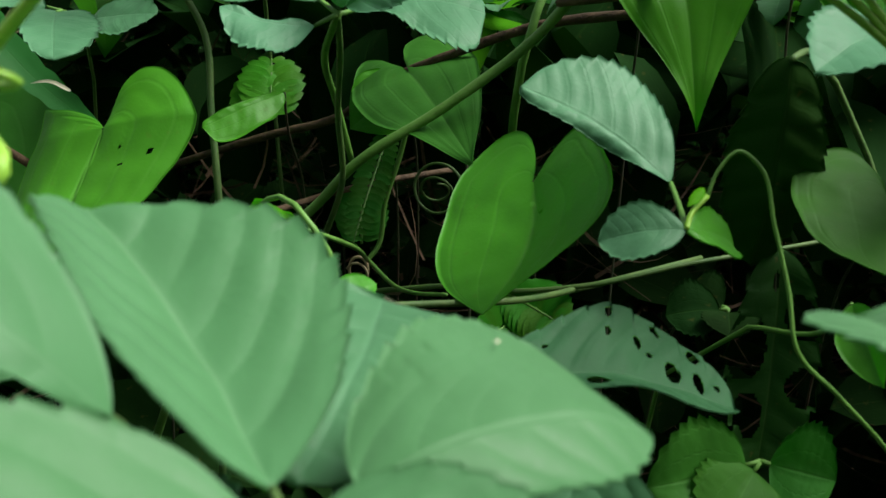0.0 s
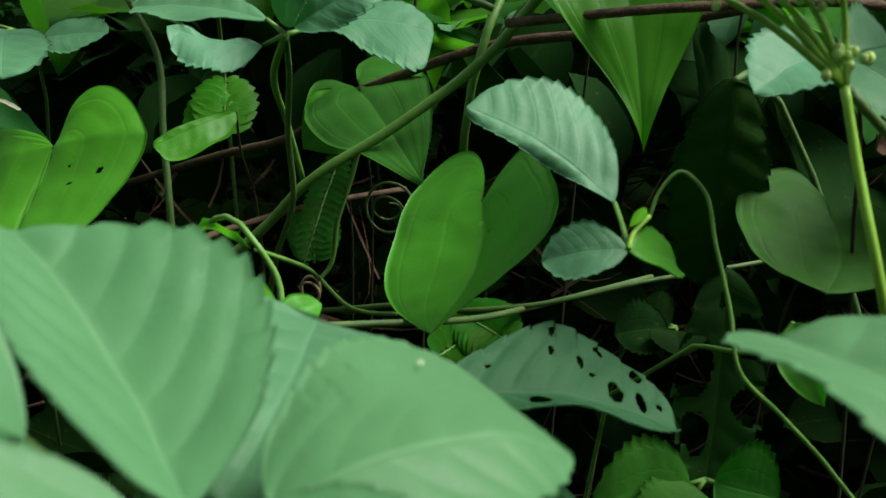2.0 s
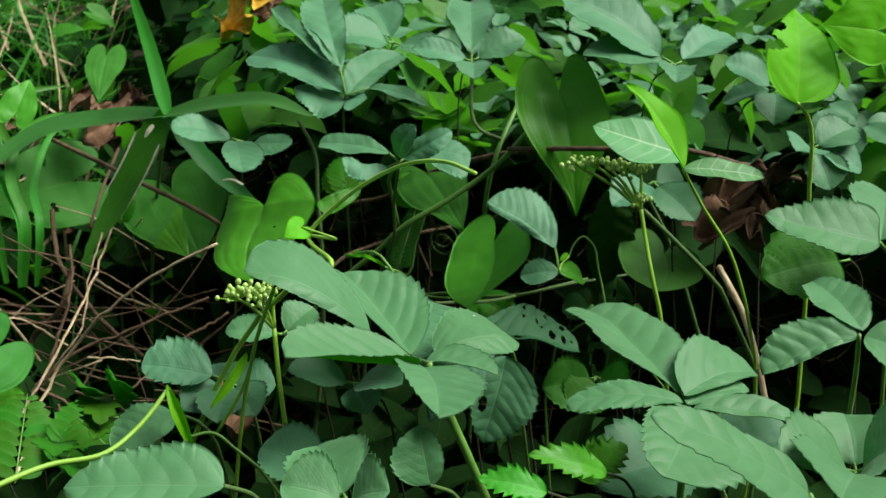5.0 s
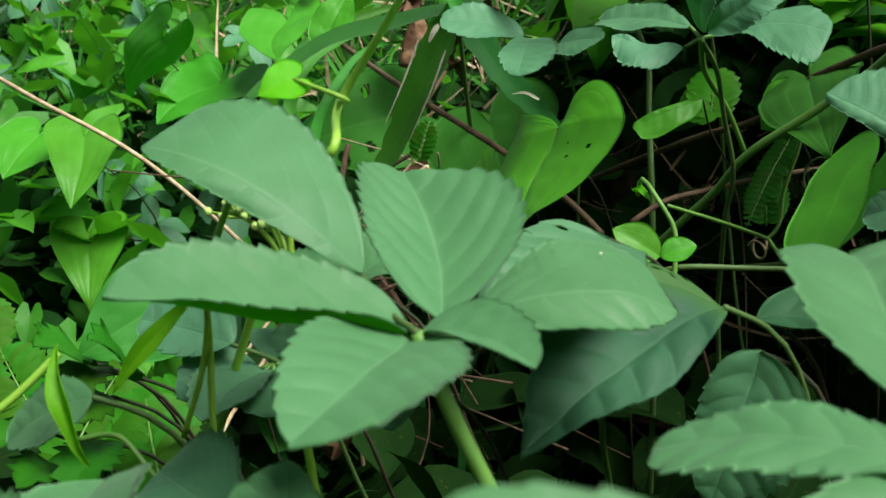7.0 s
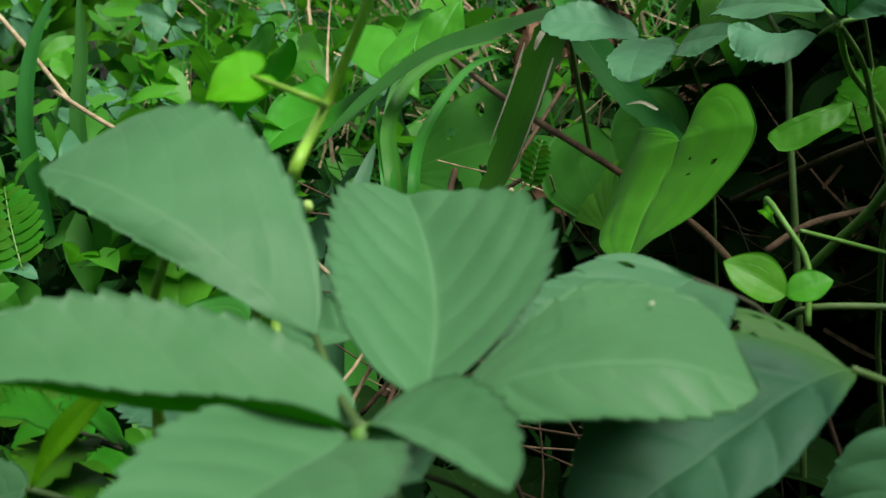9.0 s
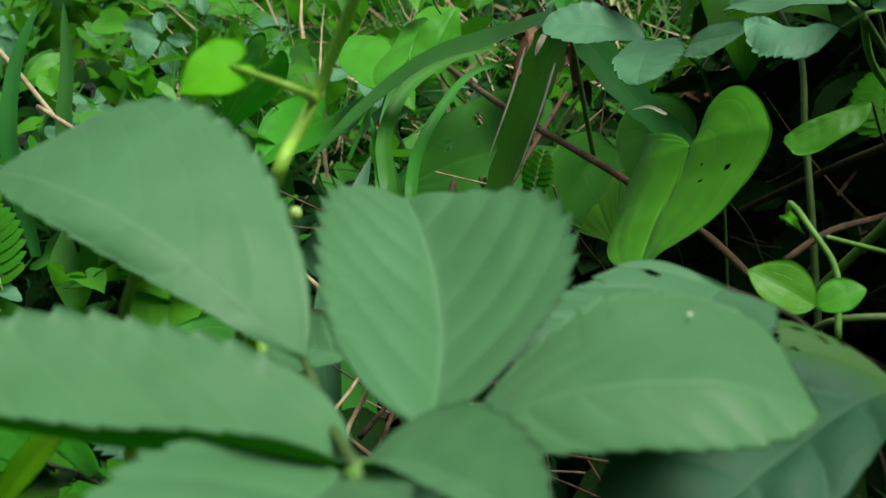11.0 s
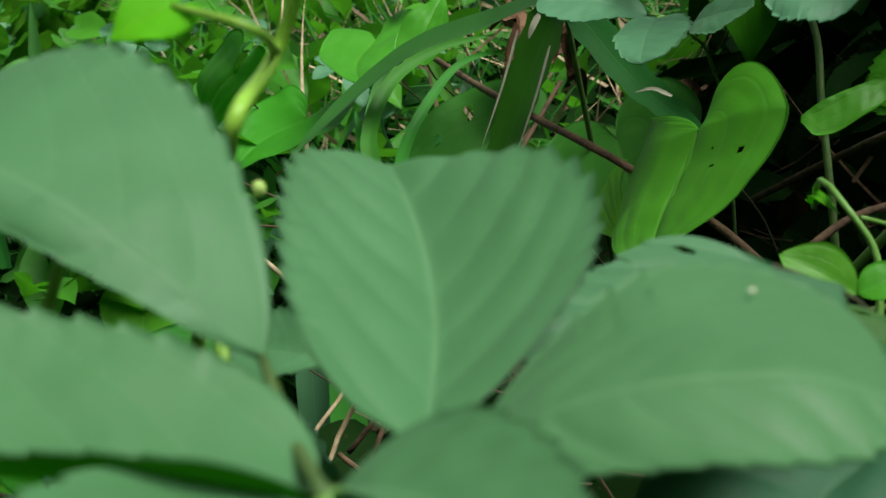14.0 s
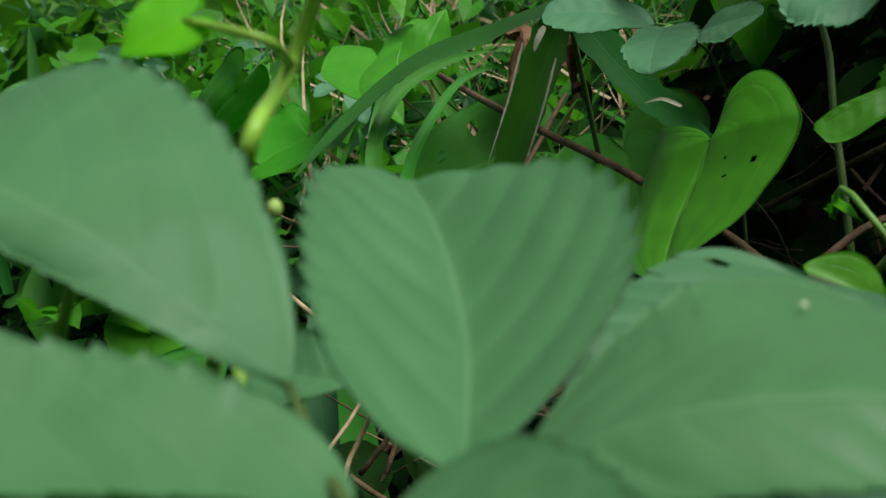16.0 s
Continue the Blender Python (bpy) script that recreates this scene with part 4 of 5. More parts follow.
# pale-veined pair and the bright upright leaf over the flower head
m = thing("pale_veined_leaf", "pale green oval leaves with milky veins", "leaf", at=(0.106, 0.275, 0.523))
leaf(m, "blade", "oval", (0.1095, 0.2892, 0.5251), (0.0604, 0.2897, 0.5363), 0.032, (0.05, -0.52, 0.85), MILKY, teeth=0, halves=(0.0161, 0.0157), fold=(8, 13), arch=0.023, skew=-0.032, cup=0.016, form=((0.63, 0.58), (0.38, 0.74)), rows=30, cols=8)
leaf(m, "blade", "oval", (0.1035, 0.2477, 0.5287), (0.1425, 0.2513, 0.5264), 0.014, (0.05, -0.51, 0.86), MILKY, teeth=0, halves=(0.0069, 0.0066), fold=10, arch=0.042, form=((0.59, 0.60), (0.57, 0.61)), rows=30, cols=8)
leaf(m, "young_blade", "sharp", (0.104, 0.251, 0.527), (0.074, 0.274, 0.562), 0.022, (0.7, -0.6, 0.3), YOUNG, teeth=0, fold=30, label="bright yellow-green folded young leaf")
stem(m, "leaf_stalk", [(0.104, 0.251, 0.527), (0.117, 0.265, 0.506), (0.133, 0.270, 0.484), (0.146, 0.277, 0.455), (0.17, 0.34, 0.22), (0.17, 0.35, 0.07)], 0.0008, 0.0010, STEM_BRIGHT)
b = thing("torn_leaf", "large torn bright yellow-green leaf lit from behind", "leaf", at=(0.174, 0.353, 0.544))
leaf(b, "blade", "trowel", (0.168, 0.332, 0.548), (0.166, 0.369, 0.593), 0.045, (0.3, -0.9, 0.2), YOUNG, teeth=0, fold=10, cols=10, rows=40, holes=((-0.95, 0.5, 0.5, 0.08), (-1, 0.72, 0.4, 0.06)))
leaf(b, "blade", "heart", (0.207, 0.350, 0.587), (0.177, 0.347, 0.588), 0.04, (0.2, -0.9, 0.3), YOUNG, fold=5)
stem(b, "leaf_stalk", rooted((0.168, 0.332, 0.548)), 0.001, 0.0014, STEM_BRIGHT)

# the old dark leaf that hangs like a curtain
o = thing("old_leaf", "long dark withered leaf with a furry edge", "leaf", at=(0.078, 0.383, 0.478))
leaf(o, "blade", "oval", (0.081, 0.384, 0.479), (0.080, 0.404, 0.411), 0.032, (0.2, -0.95, 0.1), DARKLEAF, teeth=14, fold=(-10, -40), cols=10, rows=57, pucker=0.02)
leaf(o, "eaten_blade", "oval", (0.089, 0.406, 0.417), (0.087, 0.384, 0.351), 0.03, (0.1, -0.95, 0.2), DARKLEAF, teeth=10, cols=16, rows=61, fold=10, holes=((-0.6, 0.3, 0.4, 0.1), (0.6, 0.45, 0.45, 0.14), (-0.7, 0.6, 0.4, 0.08), (0.5, 0.75, 0.4, 0.1), (0.1, 0.15, 0.1, 0.05)))
stem(o, "leaf_stalk", [(0.081, 0.384, 0.479), (0.089, 0.406, 0.478), (0.17, 0.42, 0.3), (0.17, 0.43, 0.07)], 0.001, 0.0015, STEM_DARK)

# ---- grass plant with long blades ----
g = thing("grass_plant", "tall grass plant with long folded blades, one edge bleached", "grass", at=(-0.225, 0.501, 0.473))
GN = (-0.225, 0.501, 0.473)
strap(g, "blade", [GN, (-0.238, 0.508, 0.512), (-0.254, 0.503, 0.566)], 0.011, BLADE_FRESH, up=(0.5, -0.8, 0.3))
strap(g, "blade", [GN, (-0.276, 0.518, 0.461), (-0.316, 0.511, 0.452), (-0.342, 0.491, 0.434), (-0.358, 0.460, 0.412)], 0.020, up=(0, -0.4, 0.9))
strap(g, "blade", [GN, (-0.179, 0.485, 0.488), (-0.144, 0.470, 0.495), (-0.115, 0.461, 0.489)], 0.016, up=(0, -0.5, 0.85))
FALLING, FALL_UP = [GN, (-0.243, 0.496, 0.44), (-0.26, 0.492, 0.406), (-0.279, 0.476, 0.367)], (-0.1, -0.8, 0.15)
strap(g, "blade", FALLING, 0.021, BLADE_FRESH, up=FALL_UP, torn=True)


def margin(points, up, off, lift=0.0006):
    """A line that runs beside another, off metres to its side on the same blade."""
    out = []
    for i, q in enumerate(points):
        d = Vector(points[min(i + 1, len(points) - 1)]) - Vector(points[max(i - 1, 0)])
        z = (Vector(up) - d.normalized() * Vector(up).dot(d.normalized())).normalized()
        out.append(tuple(Vector(q) + d.normalized().cross(z) * off + z * (lift + abs(off) * 0.25)))
    return out


strap(g, "blade", [GN, (-0.184, 0.488, 0.436), (-0.152, 0.476, 0.419)], 0.014, BLADE, up=(0.5, -0.75, 0.4), torn=True)
for side in (-1, 1):
    strap(g, "bleached_edge", margin([(-0.2365, 0.498, 0.456), *FALLING[1:3]], FALL_UP, side * 0.0096, 0.0012), 0.0014, WHITE_SPOT, up=FALL_UP, torn=True, label="bleached dry edge")
strap(g, "bleached_edge", margin([(-0.2310, 0.498, 0.464), (-0.2345, 0.497, 0.459), (-0.2370, 0.497, 0.455)], FALL_UP, 0.002, 0.003), 0.0034, WHITE_SPOT, up=FALL_UP, torn=True, label="bleached scar")
strap(g, "bleached_edge", [(-0.164, 0.474, 0.435), (-0.172, 0.474, 0.438), (-0.179, 0.473, 0.437)], 0.0015, WHITE_SPOT, up=(0.0, -0.8, 0.6), torn=True, label="bleached dry edge")
stem(g, "culm", [GN, (-0.235, 0.52, 0.44), (-0.25, 0.55, 0.38), (-0.27, 0.60, 0.07)], 0.0012, 0.0014, STEM_DARK)
t = thing("grass_tuft", "tuft of broad fresh green grass blades", "grass", at=(-0.36, 0.58, 0.36))
TUFT = (-0.330, 0.47, 0.36)
for q, w in (([(-0.3198, 0.4744, 0.3952), (-0.3373, 0.4951, 0.4171), (-0.3441, 0.524, 0.4362), (-0.3407, 0.5579, 0.4456), (-0.331, 0.5939, 0.4464)], 0.008), ([(-0.3116, 0.4809, 0.3938), (-0.3241, 0.5027, 0.4072), (-0.3302, 0.531, 0.4233), (-0.3312, 0.5629, 0.4372), (-0.3189, 0.6011, 0.4382)], 0.006), ([(-0.3218, 0.4728, 0.3955), (-0.3389, 0.491, 0.4097), (-0.3572, 0.5087, 0.4253)], 0.007), ([(-0.366, 0.529, 0.375), (-0.388, 0.551, 0.411), (-0.390, 0.572, 0.434), (-0.384, 0.609, 0.444)], 0.007), ([(-0.403, 0.631, 0.437), (-0.386, 0.650, 0.446), (-0.362, 0.672, 0.449)], 0.007)):
    strap(t, "blade", [(q[0][0] * 0.8 + TUFT[0] * 0.2, q[0][1], q[0][2] - 0.05)] + q, w, BLADE_FRESH, up=(0.6, -0.65, 0.45), fold=18)
t = thing("grass_tuft", "upright grass blades and one broad pale strap at the thicket's edge", "grass", at=(-0.39, 0.49, 0.30))
strap(t, "pale_strap", [(-0.375, 0.46, 0.22), (-0.389, 0.485, 0.315), (-0.398, 0.52, 0.36), (-0.407, 0.556, 0.392)], 0.017, VINE_BLUE, up=(0.5, -0.75, 0.4), fold=8, label="broad pale grey-green strap")
for q in ([(-0.602, 0.452, 0.427), (-0.602, 0.467, 0.466), (-0.595, 0.485, 0.498)], [(-0.619, 0.499, 0.409), (-0.622, 0.515, 0.458), (-0.627, 0.524, 0.494)], [(-0.414, 0.570, 0.352), (-0.399, 0.589, 0.381), (-0.370, 0.610, 0.398)]):
    strap(t, "blade", [(q[0][0], q[0][1], q[0][2] - 0.08)] + q, 0.012, up=(0.5, -0.8, 0.4), fold=14)
strap(t, "blade", [(-0.282, 0.397, 0.256), (-0.306, 0.419, 0.277), (-0.347, 0.461, 0.305), (-0.389, 0.503, 0.334)], 0.020, HEART_DARK, up=(0.4, -0.75, 0.5), fold=10)

# ---- flower heads ----
def flower_head(label, fork, ends, foot, seed):
    rng = random.Random(seed)
    fl = thing("flower_head", label, "flower", "flower heads", at=fork)
    f0 = np.array(fork)
    stem(fl, "stalk", foot, 0.0011, 0.0013, STEM_BRIGHT)
    for end in ends:
        e = np.array(end)
        br = stem(fl, "branch", [fork, tuple((f0 + e) / 2 + np.array([0, 0, 0.002])), end], 0.0011, 0.0006, STEM_BRIGHT, sides=6, per=3)
        for _ in range(22):
            c = e + np.array([rng.gauss(0, 0.0031), rng.gauss(0, 0.003), rng.gauss(0.0012, 0.0017)])
            V, F = ball_grid((0, 0, 0), rng.uniform(0.0008, 0.0015))
            ob = part("bud", mesh_from("bud", V, F, BUD), br)
            ob.location = Vector(c) - Vector(fork)
            if rng.random() < 0.35:
                stem(fl, "bud_stalk", [tuple(e - (e - f0) * 0.15), tuple(c)], 0.0004, 0.0004, STEM_BRIGHT, sides=4, per=1)
    return fl


FK = (0.0893, 0.2908, 0.4943)
flower_head("flat head of tiny pale green flower buds on a forked stalk", FK, [(0.0541, 0.2936, 0.5142), (0.0621, 0.2950, 0.5157), (0.0701, 0.2954, 0.5142), (0.0789, 0.2959, 0.5127), (0.0873, 0.2979, 0.5149), (0.0889, 0.2925, 0.4993)], [FK, (0.0935, 0.286, 0.478), (0.0982, 0.2807, 0.4615), (0.1043, 0.2800, 0.4424), (0.120, 0.30, 0.25), (0.13, 0.32, 0.07)], 3)
FK2 = (-0.0776, 0.1789, 0.4555)
flower_head("small head of pale green flower buds on a yellow-green stalk", FK2, [(-0.0975, 0.181, 0.4685), (-0.0906, 0.1824, 0.4701), (-0.0851, 0.1818, 0.4672), (-0.0805, 0.1845, 0.4725)], [FK2, (-0.0728, 0.1713, 0.4316), (-0.0691, 0.1680, 0.4133), (-0.065, 0.19, 0.25), (-0.06, 0.20, 0.07)], 4)

# ---- arching young shoot with a bright leaf ----
YGN = (-0.065, 0.189, 0.498)
s = thing("young_shoot", "arching yellow-green shoot with one small bright leaf", "shoot", at=YGN)
stem(s, "shoot_stem", [(-0.15, 0.2, 0.07), (-0.13, 0.18, 0.35), (-0.070, 0.177, 0.477), (-0.050, 0.166, 0.493), YGN, (-0.051, 0.188, 0.515), (-0.031, 0.177, 0.533), (-0.002, 0.140, 0.550), (0.012, 0.115, 0.553)], 0.0014, 0.0008, STEM_BRIGHT)
stem(s, "leaf_stalk", [YGN, (-0.050, 0.170, 0.504), (-0.065, 0.172, 0.507)], 0.0008, 0.0005, STEM_BRIGHT)
leaf(s, "blade", "heart", (-0.065, 0.172, 0.507), (-0.071, 0.165, 0.504), 0.0125, (0.5, -0.45, 0.75), YOUNG, fold=14, cols=6, rows=22)
s = thing("young_shoot", "drooping bright green shoot with a hanging young leaf", "shoot", at=(-0.074, 0.154, 0.480))
stem(s, "shoot_stem", [(-0.073, 0.156, 0.484), (-0.078, 0.149, 0.465), (-0.083, 0.151, 0.440), (-0.086, 0.151, 0.410), (-0.09, 0.19, 0.07)], 0.0009, 0.0009, STEM_BRIGHT)
stem(s, "shoot_stem", [(-0.078, 0.149, 0.465), (-0.084, 0.150, 0.440), (-0.096, 0.151, 0.415)], 0.0008, 0.0008, STEM_BRIGHT)
leaf(s, "blade", "sharp", (-0.082, 0.146, 0.457), (-0.093, 0.127, 0.438), 0.006, (0.3, -0.9, 0.2), YOUNG, teeth=0, fold=40, arch=0.12)
leaf(s, "blade", "sharp", (-0.112, 0.128, 0.447), (-0.098, 0.121, 0.420), 0.0065, (0.3, -0.9, 0.2), YOUNG, teeth=0, fold=40, arch=0.12)
stem(s, "runner", [(-0.164, 0.062, 0.426), (-0.147, 0.086, 0.427), (-0.128, 0.099, 0.428), (-0.119, 0.113, 0.434), (-0.111, 0.128, 0.445)], 0.0012, 0.0010, STEM_BRIGHT)
stem(s, "runner", [(-0.102, 0.122, 0.426), (-0.091, 0.125, 0.428), (-0.081, 0.124, 0.422), (-0.070, 0.122, 0.415), (-0.06, 0.17, 0.07)], 0.0007, 0.0008, STEM)

# ---- tendrils ----
TN = (-0.051, 0.478, 0.377)
t = thing("tendril", "thin forked pale green tendril with buds", "tendril", at=TN)
stem(t, "tendril_arm", [(-0.039, 0.489, 0.429), (-0.041, 0.487, 0.418), (-0.046, 0.483, 0.398), (-0.048, 0.480, 0.381), TN], 0.0010, 0.0009, STEM, sides=6)
stem(t, "tendril_arm", [TN, (-0.040, 0.465, 0.373), (-0.029, 0.446, 0.377), (-0.016, 0.428, 0.384)], 0.0009, 0.0007, STEM, sides=6)
stem(t, "tendril_arm", [TN, (-0.046, 0.389, 0.413), (-0.051, 0.364, 0.424)], 0.0009, 0.0007, STEM, sides=6)
stem(t, "tendril_arm", [(-0.038, 0.339, 0.404), (-0.041, 0.345, 0.423), (-0.046, 0.345, 0.431), (-0.081, 0.403, 0.415)], 0.0010, 0.0008, STEM, sides=6)
leaf(t, "bud_leaf", "sharp", (-0.049, 0.344, 0.432), (-0.081, 0.403, 0.415), 0.004, (0, -0.7, 0.7), YOUNG, teeth=0, cols=3, rows=9)
leaf(t, "small_leaf", "sharp", (-0.036, 0.322, 0.419), (-0.051, 0.316, 0.429), 0.014, (0.3, -0.6, 0.7), HEART, teeth=0, fold=15)
leaf(t, "small_leaf", "sharp", (-0.036, 0.322, 0.419), (-0.026, 0.330, 0.422), 0.010, (0.3, -0.6, 0.7), HEART, teeth=0, fold=15)
c0 = Vector((-0.025, 0.467, 0.409))
stem(t, "coil", [tuple(c0 + Vector((0.010 * math.cos(a) * (1 - a / 22), 0.006 * math.sin(a * 0.7), 0.010 * math.sin(a) * (1 - a / 22)))) for a in np.linspace(0, 14, 24)], 0.0006, 0.0004, STEM_DARK, sides=5, per=3)
t = thing("tendril", "dry coiled straw-coloured tendril knot", "tendril", at=(-0.055, 0.474, 0.373))
stem(t, "tendril_arm", [tuple(Vector((-0.054, 0.474, 0.373)) + Vector((0.004 * math.cos(a), 0.004 * math.sin(a * 0.6), 0.005 * math.sin(a)))) for a in np.linspace(0, 9, 14)], 0.0007, 0.0005, STRAW, sides=5, per=3)

# ---- branches, twigs, dry straw ----
LONG_STALK = [(-0.50, 0.41, 0.45), (-0.43, 0.395, 0.435), (-0.375, 0.41, 0.405), (-0.34, 0.44, 0.355), (-0.31, 0.47, 0.29), (-0.30, 0.49, 0.08)]
BR_TOP = (0.026, 0.443, 0.495)
ND = (-0.053, 0.448, 0.421)
lone_stem("branch", "olive green climbing branch crossing the gap", "branch", [BR_TOP, (0.007, 0.452, 0.469), (-0.021, 0.448, 0.445), ND, (-0.066, 0.452, 0.405), (-0.083, 0.455, 0.388), (-0.103, 0.457, 0.366), (-0.121, 0.466, 0.333), (-0.15, 0.56, 0.07)], 0.0018, 0.0017, STEM, knots=0.08)
lone_stem("twig", "reddish brown woody runner across the gap", "twig", [(0.093, 0.453, 0.492), (0.055, 0.467, 0.480), (0.009, 0.480, 0.470), (-0.024, 0.494, 0.455), (-0.049, 0.508, 0.441), (-0.071, 0.521, 0.422), (-0.102, 0.535, 0.409), (-0.2, 0.60, 0.36)], 0.0018, 0.0016, TWIG, "twigs", knots=0.12)
lone_stem("twig", "dark brown straight twig lying across", "twig", [(-0.440, 0.637, 0.447), (-0.360, 0.585, 0.433), (-0.241, 0.493, 0.424), (-0.179, 0.467, 0.408), (-0.155, 0.483, 0.383), (-0.127, 0.463, 0.375)], 0.0016, 0.0015, TWIG, "twigs", knots=0.12)
lone_stem("twig", "thin brown twig across the gap", "twig", [(-0.024, 0.519, 0.404), (-0.055, 0.494, 0.402), (-0.078, 0.470, 0.399), (-0.090, 0.447, 0.398), (-0.098, 0.434, 0.392)], 0.0012, 0.0014, TWIG, "twigs")
lone_stem("twig", "thin bare brown twig in the grass", "twig", [(-0.290, 0.587, 0.422), (-0.291, 0.548, 0.396), (-0.288, 0.517, 0.380)], 0.0012, 0.0012, TWIG, "twigs")
lone_stem("twig", "thin bare brown twig in the grass", "twig", [(-0.251, 0.558, 0.403), (-0.267, 0.540, 0.393), (-0.288, 0.516, 0.379)], 0.0014, 0.0012, TWIG, "twigs")
lone_stem("twig", "brown woody stem reaching across the thicket", "twig", [(0.014, 0.442, 0.483), (0.073, 0.410, 0.496), (0.123, 0.407, 0.500), (0.159, 0.418, 0.491), (0.200, 0.421, 0.483)], 0.0016, 0.0016, TWIG, "twigs")
lone_stem("dry_stalk", "upright bleached stick in the shade", "stalk", [(0.140, 0.339, 0.451), (0.152, 0.314, 0.435), (0.165, 0.281, 0.398), (0.168, 0.278, 0.387)], 0.0018, 0.0018, STRAW, "dry stalks")
lone_stem("dry_stalk", "long bleached dry stalk lying across", "stalk", LONG_STALK, 0.0013, 0.0012, STRAW, "dry stalks")
lone_stem("dry_stalk", "bleached dry stalk leaning over", "stalk", [(-0.671, 0.484, 0.490), (-0.646, 0.493, 0.455), (-0.622, 0.500, 0.420)], 0.0018, 0.0016, STRAW, "dry stalks")
lone_stem("green_stalk", "upright green stalk in the gap", "stalk", [(-0.135, 0.511, 0.474), (-0.122, 0.506, 0.454), (-0.117, 0.497, 0.425), (-0.111, 0.486, 0.392), (-0.13, 0.51, 0.07)], 0.0013, 0.0016, STEM_DARK, "green stalks")
lone_stem("green_stalk", "pale green stalk in the gap", "stalk", [P2, (-0.058, 0.419, 0.463), (-0.058, 0.444, 0.443), (-0.055, 0.458, 0.421)], 0.0012, 0.0011, STEM, "green stalks")
lone_stem("green_stalk", "dark green upright stalk", "stalk", [P2, (-0.053, 0.419, 0.463), (-0.056, 0.434, 0.443), (-0.056, 0.446, 0.416), (-0.064, 0.458, 0.391), (-0.07, 0.52, 0.07)], 0.0010, 0.0012, STEM_DARK, "green stalks")
# both runners take the darker stem colour in place of the hollow's shade
lone_stem("green_stalk", "horizontal pair of green runners", "stalk", [(-0.071, 0.479, 0.360), (-0.038, 0.464, 0.371), (-0.016, 0.448, 0.380), (0.005, 0.431, 0.386), (0.033, 0.425, 0.393), (0.063, 0.430, 0.401), (0.099, 0.446, 0.405), (0.140, 0.462, 0.411)], 0.0011, 0.0008, STEM_DARK, "green stalks")
lone_stem("green_stalk", "horizontal green runner in the shade", "stalk", [(-0.112, 0.439, 0.332), (-0.072, 0.383, 0.379), (-0.045, 0.359, 0.402), (-0.022, 0.374, 0.400), (0.008, 0.393, 0.397), (0.029, 0.429, 0.390), (0.074, 0.482, 0.387)], 0.0012, 0.0011, STEM_DARK, "green stalks")
lone_stem("green_stalk", "straight pale green stalk behind the leaves", "stalk", [(0.024, 0.522, 0.528), (0.017, 0.491, 0.503), (0.007, 0.460, 0.477), (0.0, 0.53, 0.35), (0.0, 0.56, 0.07)], 0.0015, 0.0016, STEM, "green stalks")
lone_stem("green_stalk", "thin olive green stalk with a bend", "stalk", [(-0.014, 0.465, 0.528), (-0.006, 0.453, 0.492), (0.009, 0.453, 0.486)], 0.0013, 0.0013, STEM_DARK, "green stalks")
lone_stem("green_stalk", "thin olive stalk by the flower head", "stalk", [(0.091, 0.294, 0.493), (0.114, 0.301, 0.472), (0.139, 0.316, 0.446), (0.17, 0.36, 0.07)], 0.0012, 0.0014, STEM_DARK, "green stalks")

# straw heap beside the thicket
STRAWS = (
    ([(-0.258, 0.303, 0.291), (-0.262, 0.326, 0.297), (-0.259, 0.369, 0.329), (-0.226, 0.367, 0.374), (-0.190, 0.361, 0.407), (-0.150, 0.353, 0.433)], 0.0011, STRAW),
    ([(-0.318, 0.521, 0.389), (-0.306, 0.495, 0.372), (-0.299, 0.483, 0.364), (-0.272, 0.479, 0.329), (-0.231, 0.460, 0.307)], 0.0018, TWIG),
    ([(-0.280, 0.392, 0.309), (-0.263, 0.400, 0.327), (-0.215, 0.409, 0.353), (-0.173, 0.420, 0.372)], 0.0012, TWIG),
    ([(-0.345, 0.409, 0.349), (-0.330, 0.410, 0.347), (-0.310, 0.440, 0.335), (-0.273, 0.429, 0.324)], 0.0008, STRAW),
    ([(-0.402, 0.506, 0.342), (-0.380, 0.514, 0.327), (-0.358, 0.522, 0.313), (-0.338, 0.523, 0.307)], 0.0014, TWIG),
    ([(-0.340, 0.427, 0.246), (-0.338, 0.451, 0.270), (-0.321, 0.480, 0.301), (-0.291, 0.470, 0.340), (-0.289, 0.483, 0.361)], 0.0024, TWIG),
    ([(-0.296, 0.314, 0.273), (-0.294, 0.326, 0.276), (-0.276, 0.337, 0.303), (-0.263, 0.352, 0.328), (-0.255, 0.414, 0.365), (-0.270, 0.514, 0.384), (-0.271, 0.539, 0.397)], 0.0009, STRAW),
    ([(-0.284, 0.410, 0.300), (-0.280, 0.431, 0.330), (-0.278, 0.453, 0.363), (-0.285, 0.469, 0.382)], 0.0012, TWIG),
    ([(-0.310, 0.418, 0.272), (-0.292, 0.418, 0.296), (-0.264, 0.423, 0.334), (-0.266, 0.456, 0.368), (-0.267, 0.484, 0.388)], 0.0007, STRAW),
    ([(-0.279, 0.500, 0.346), (-0.252, 0.490, 0.338), (-0.217, 0.481, 0.333)], 0.0009, STRAW),
    ([(-0.186, 0.395, 0.350), (-0.170, 0.400, 0.359), (-0.156, 0.405, 0.369)], 0.0010, TWIG),
    ([(-0.276, 0.383, 0.313), (-0.255, 0.382, 0.304), (-0.245, 0.391, 0.295)], 0.0012, TWIG),
    ([(-0.250, 0.402, 0.329), (-0.230, 0.404, 0.329), (-0.215, 0.406, 0.328)], 0.0007, STRAW),
    ([(-0.224, 0.358, 0.316), (-0.214, 0.372, 0.321), (-0.204, 0.386, 0.328)], 0.0009, TWIG),
)
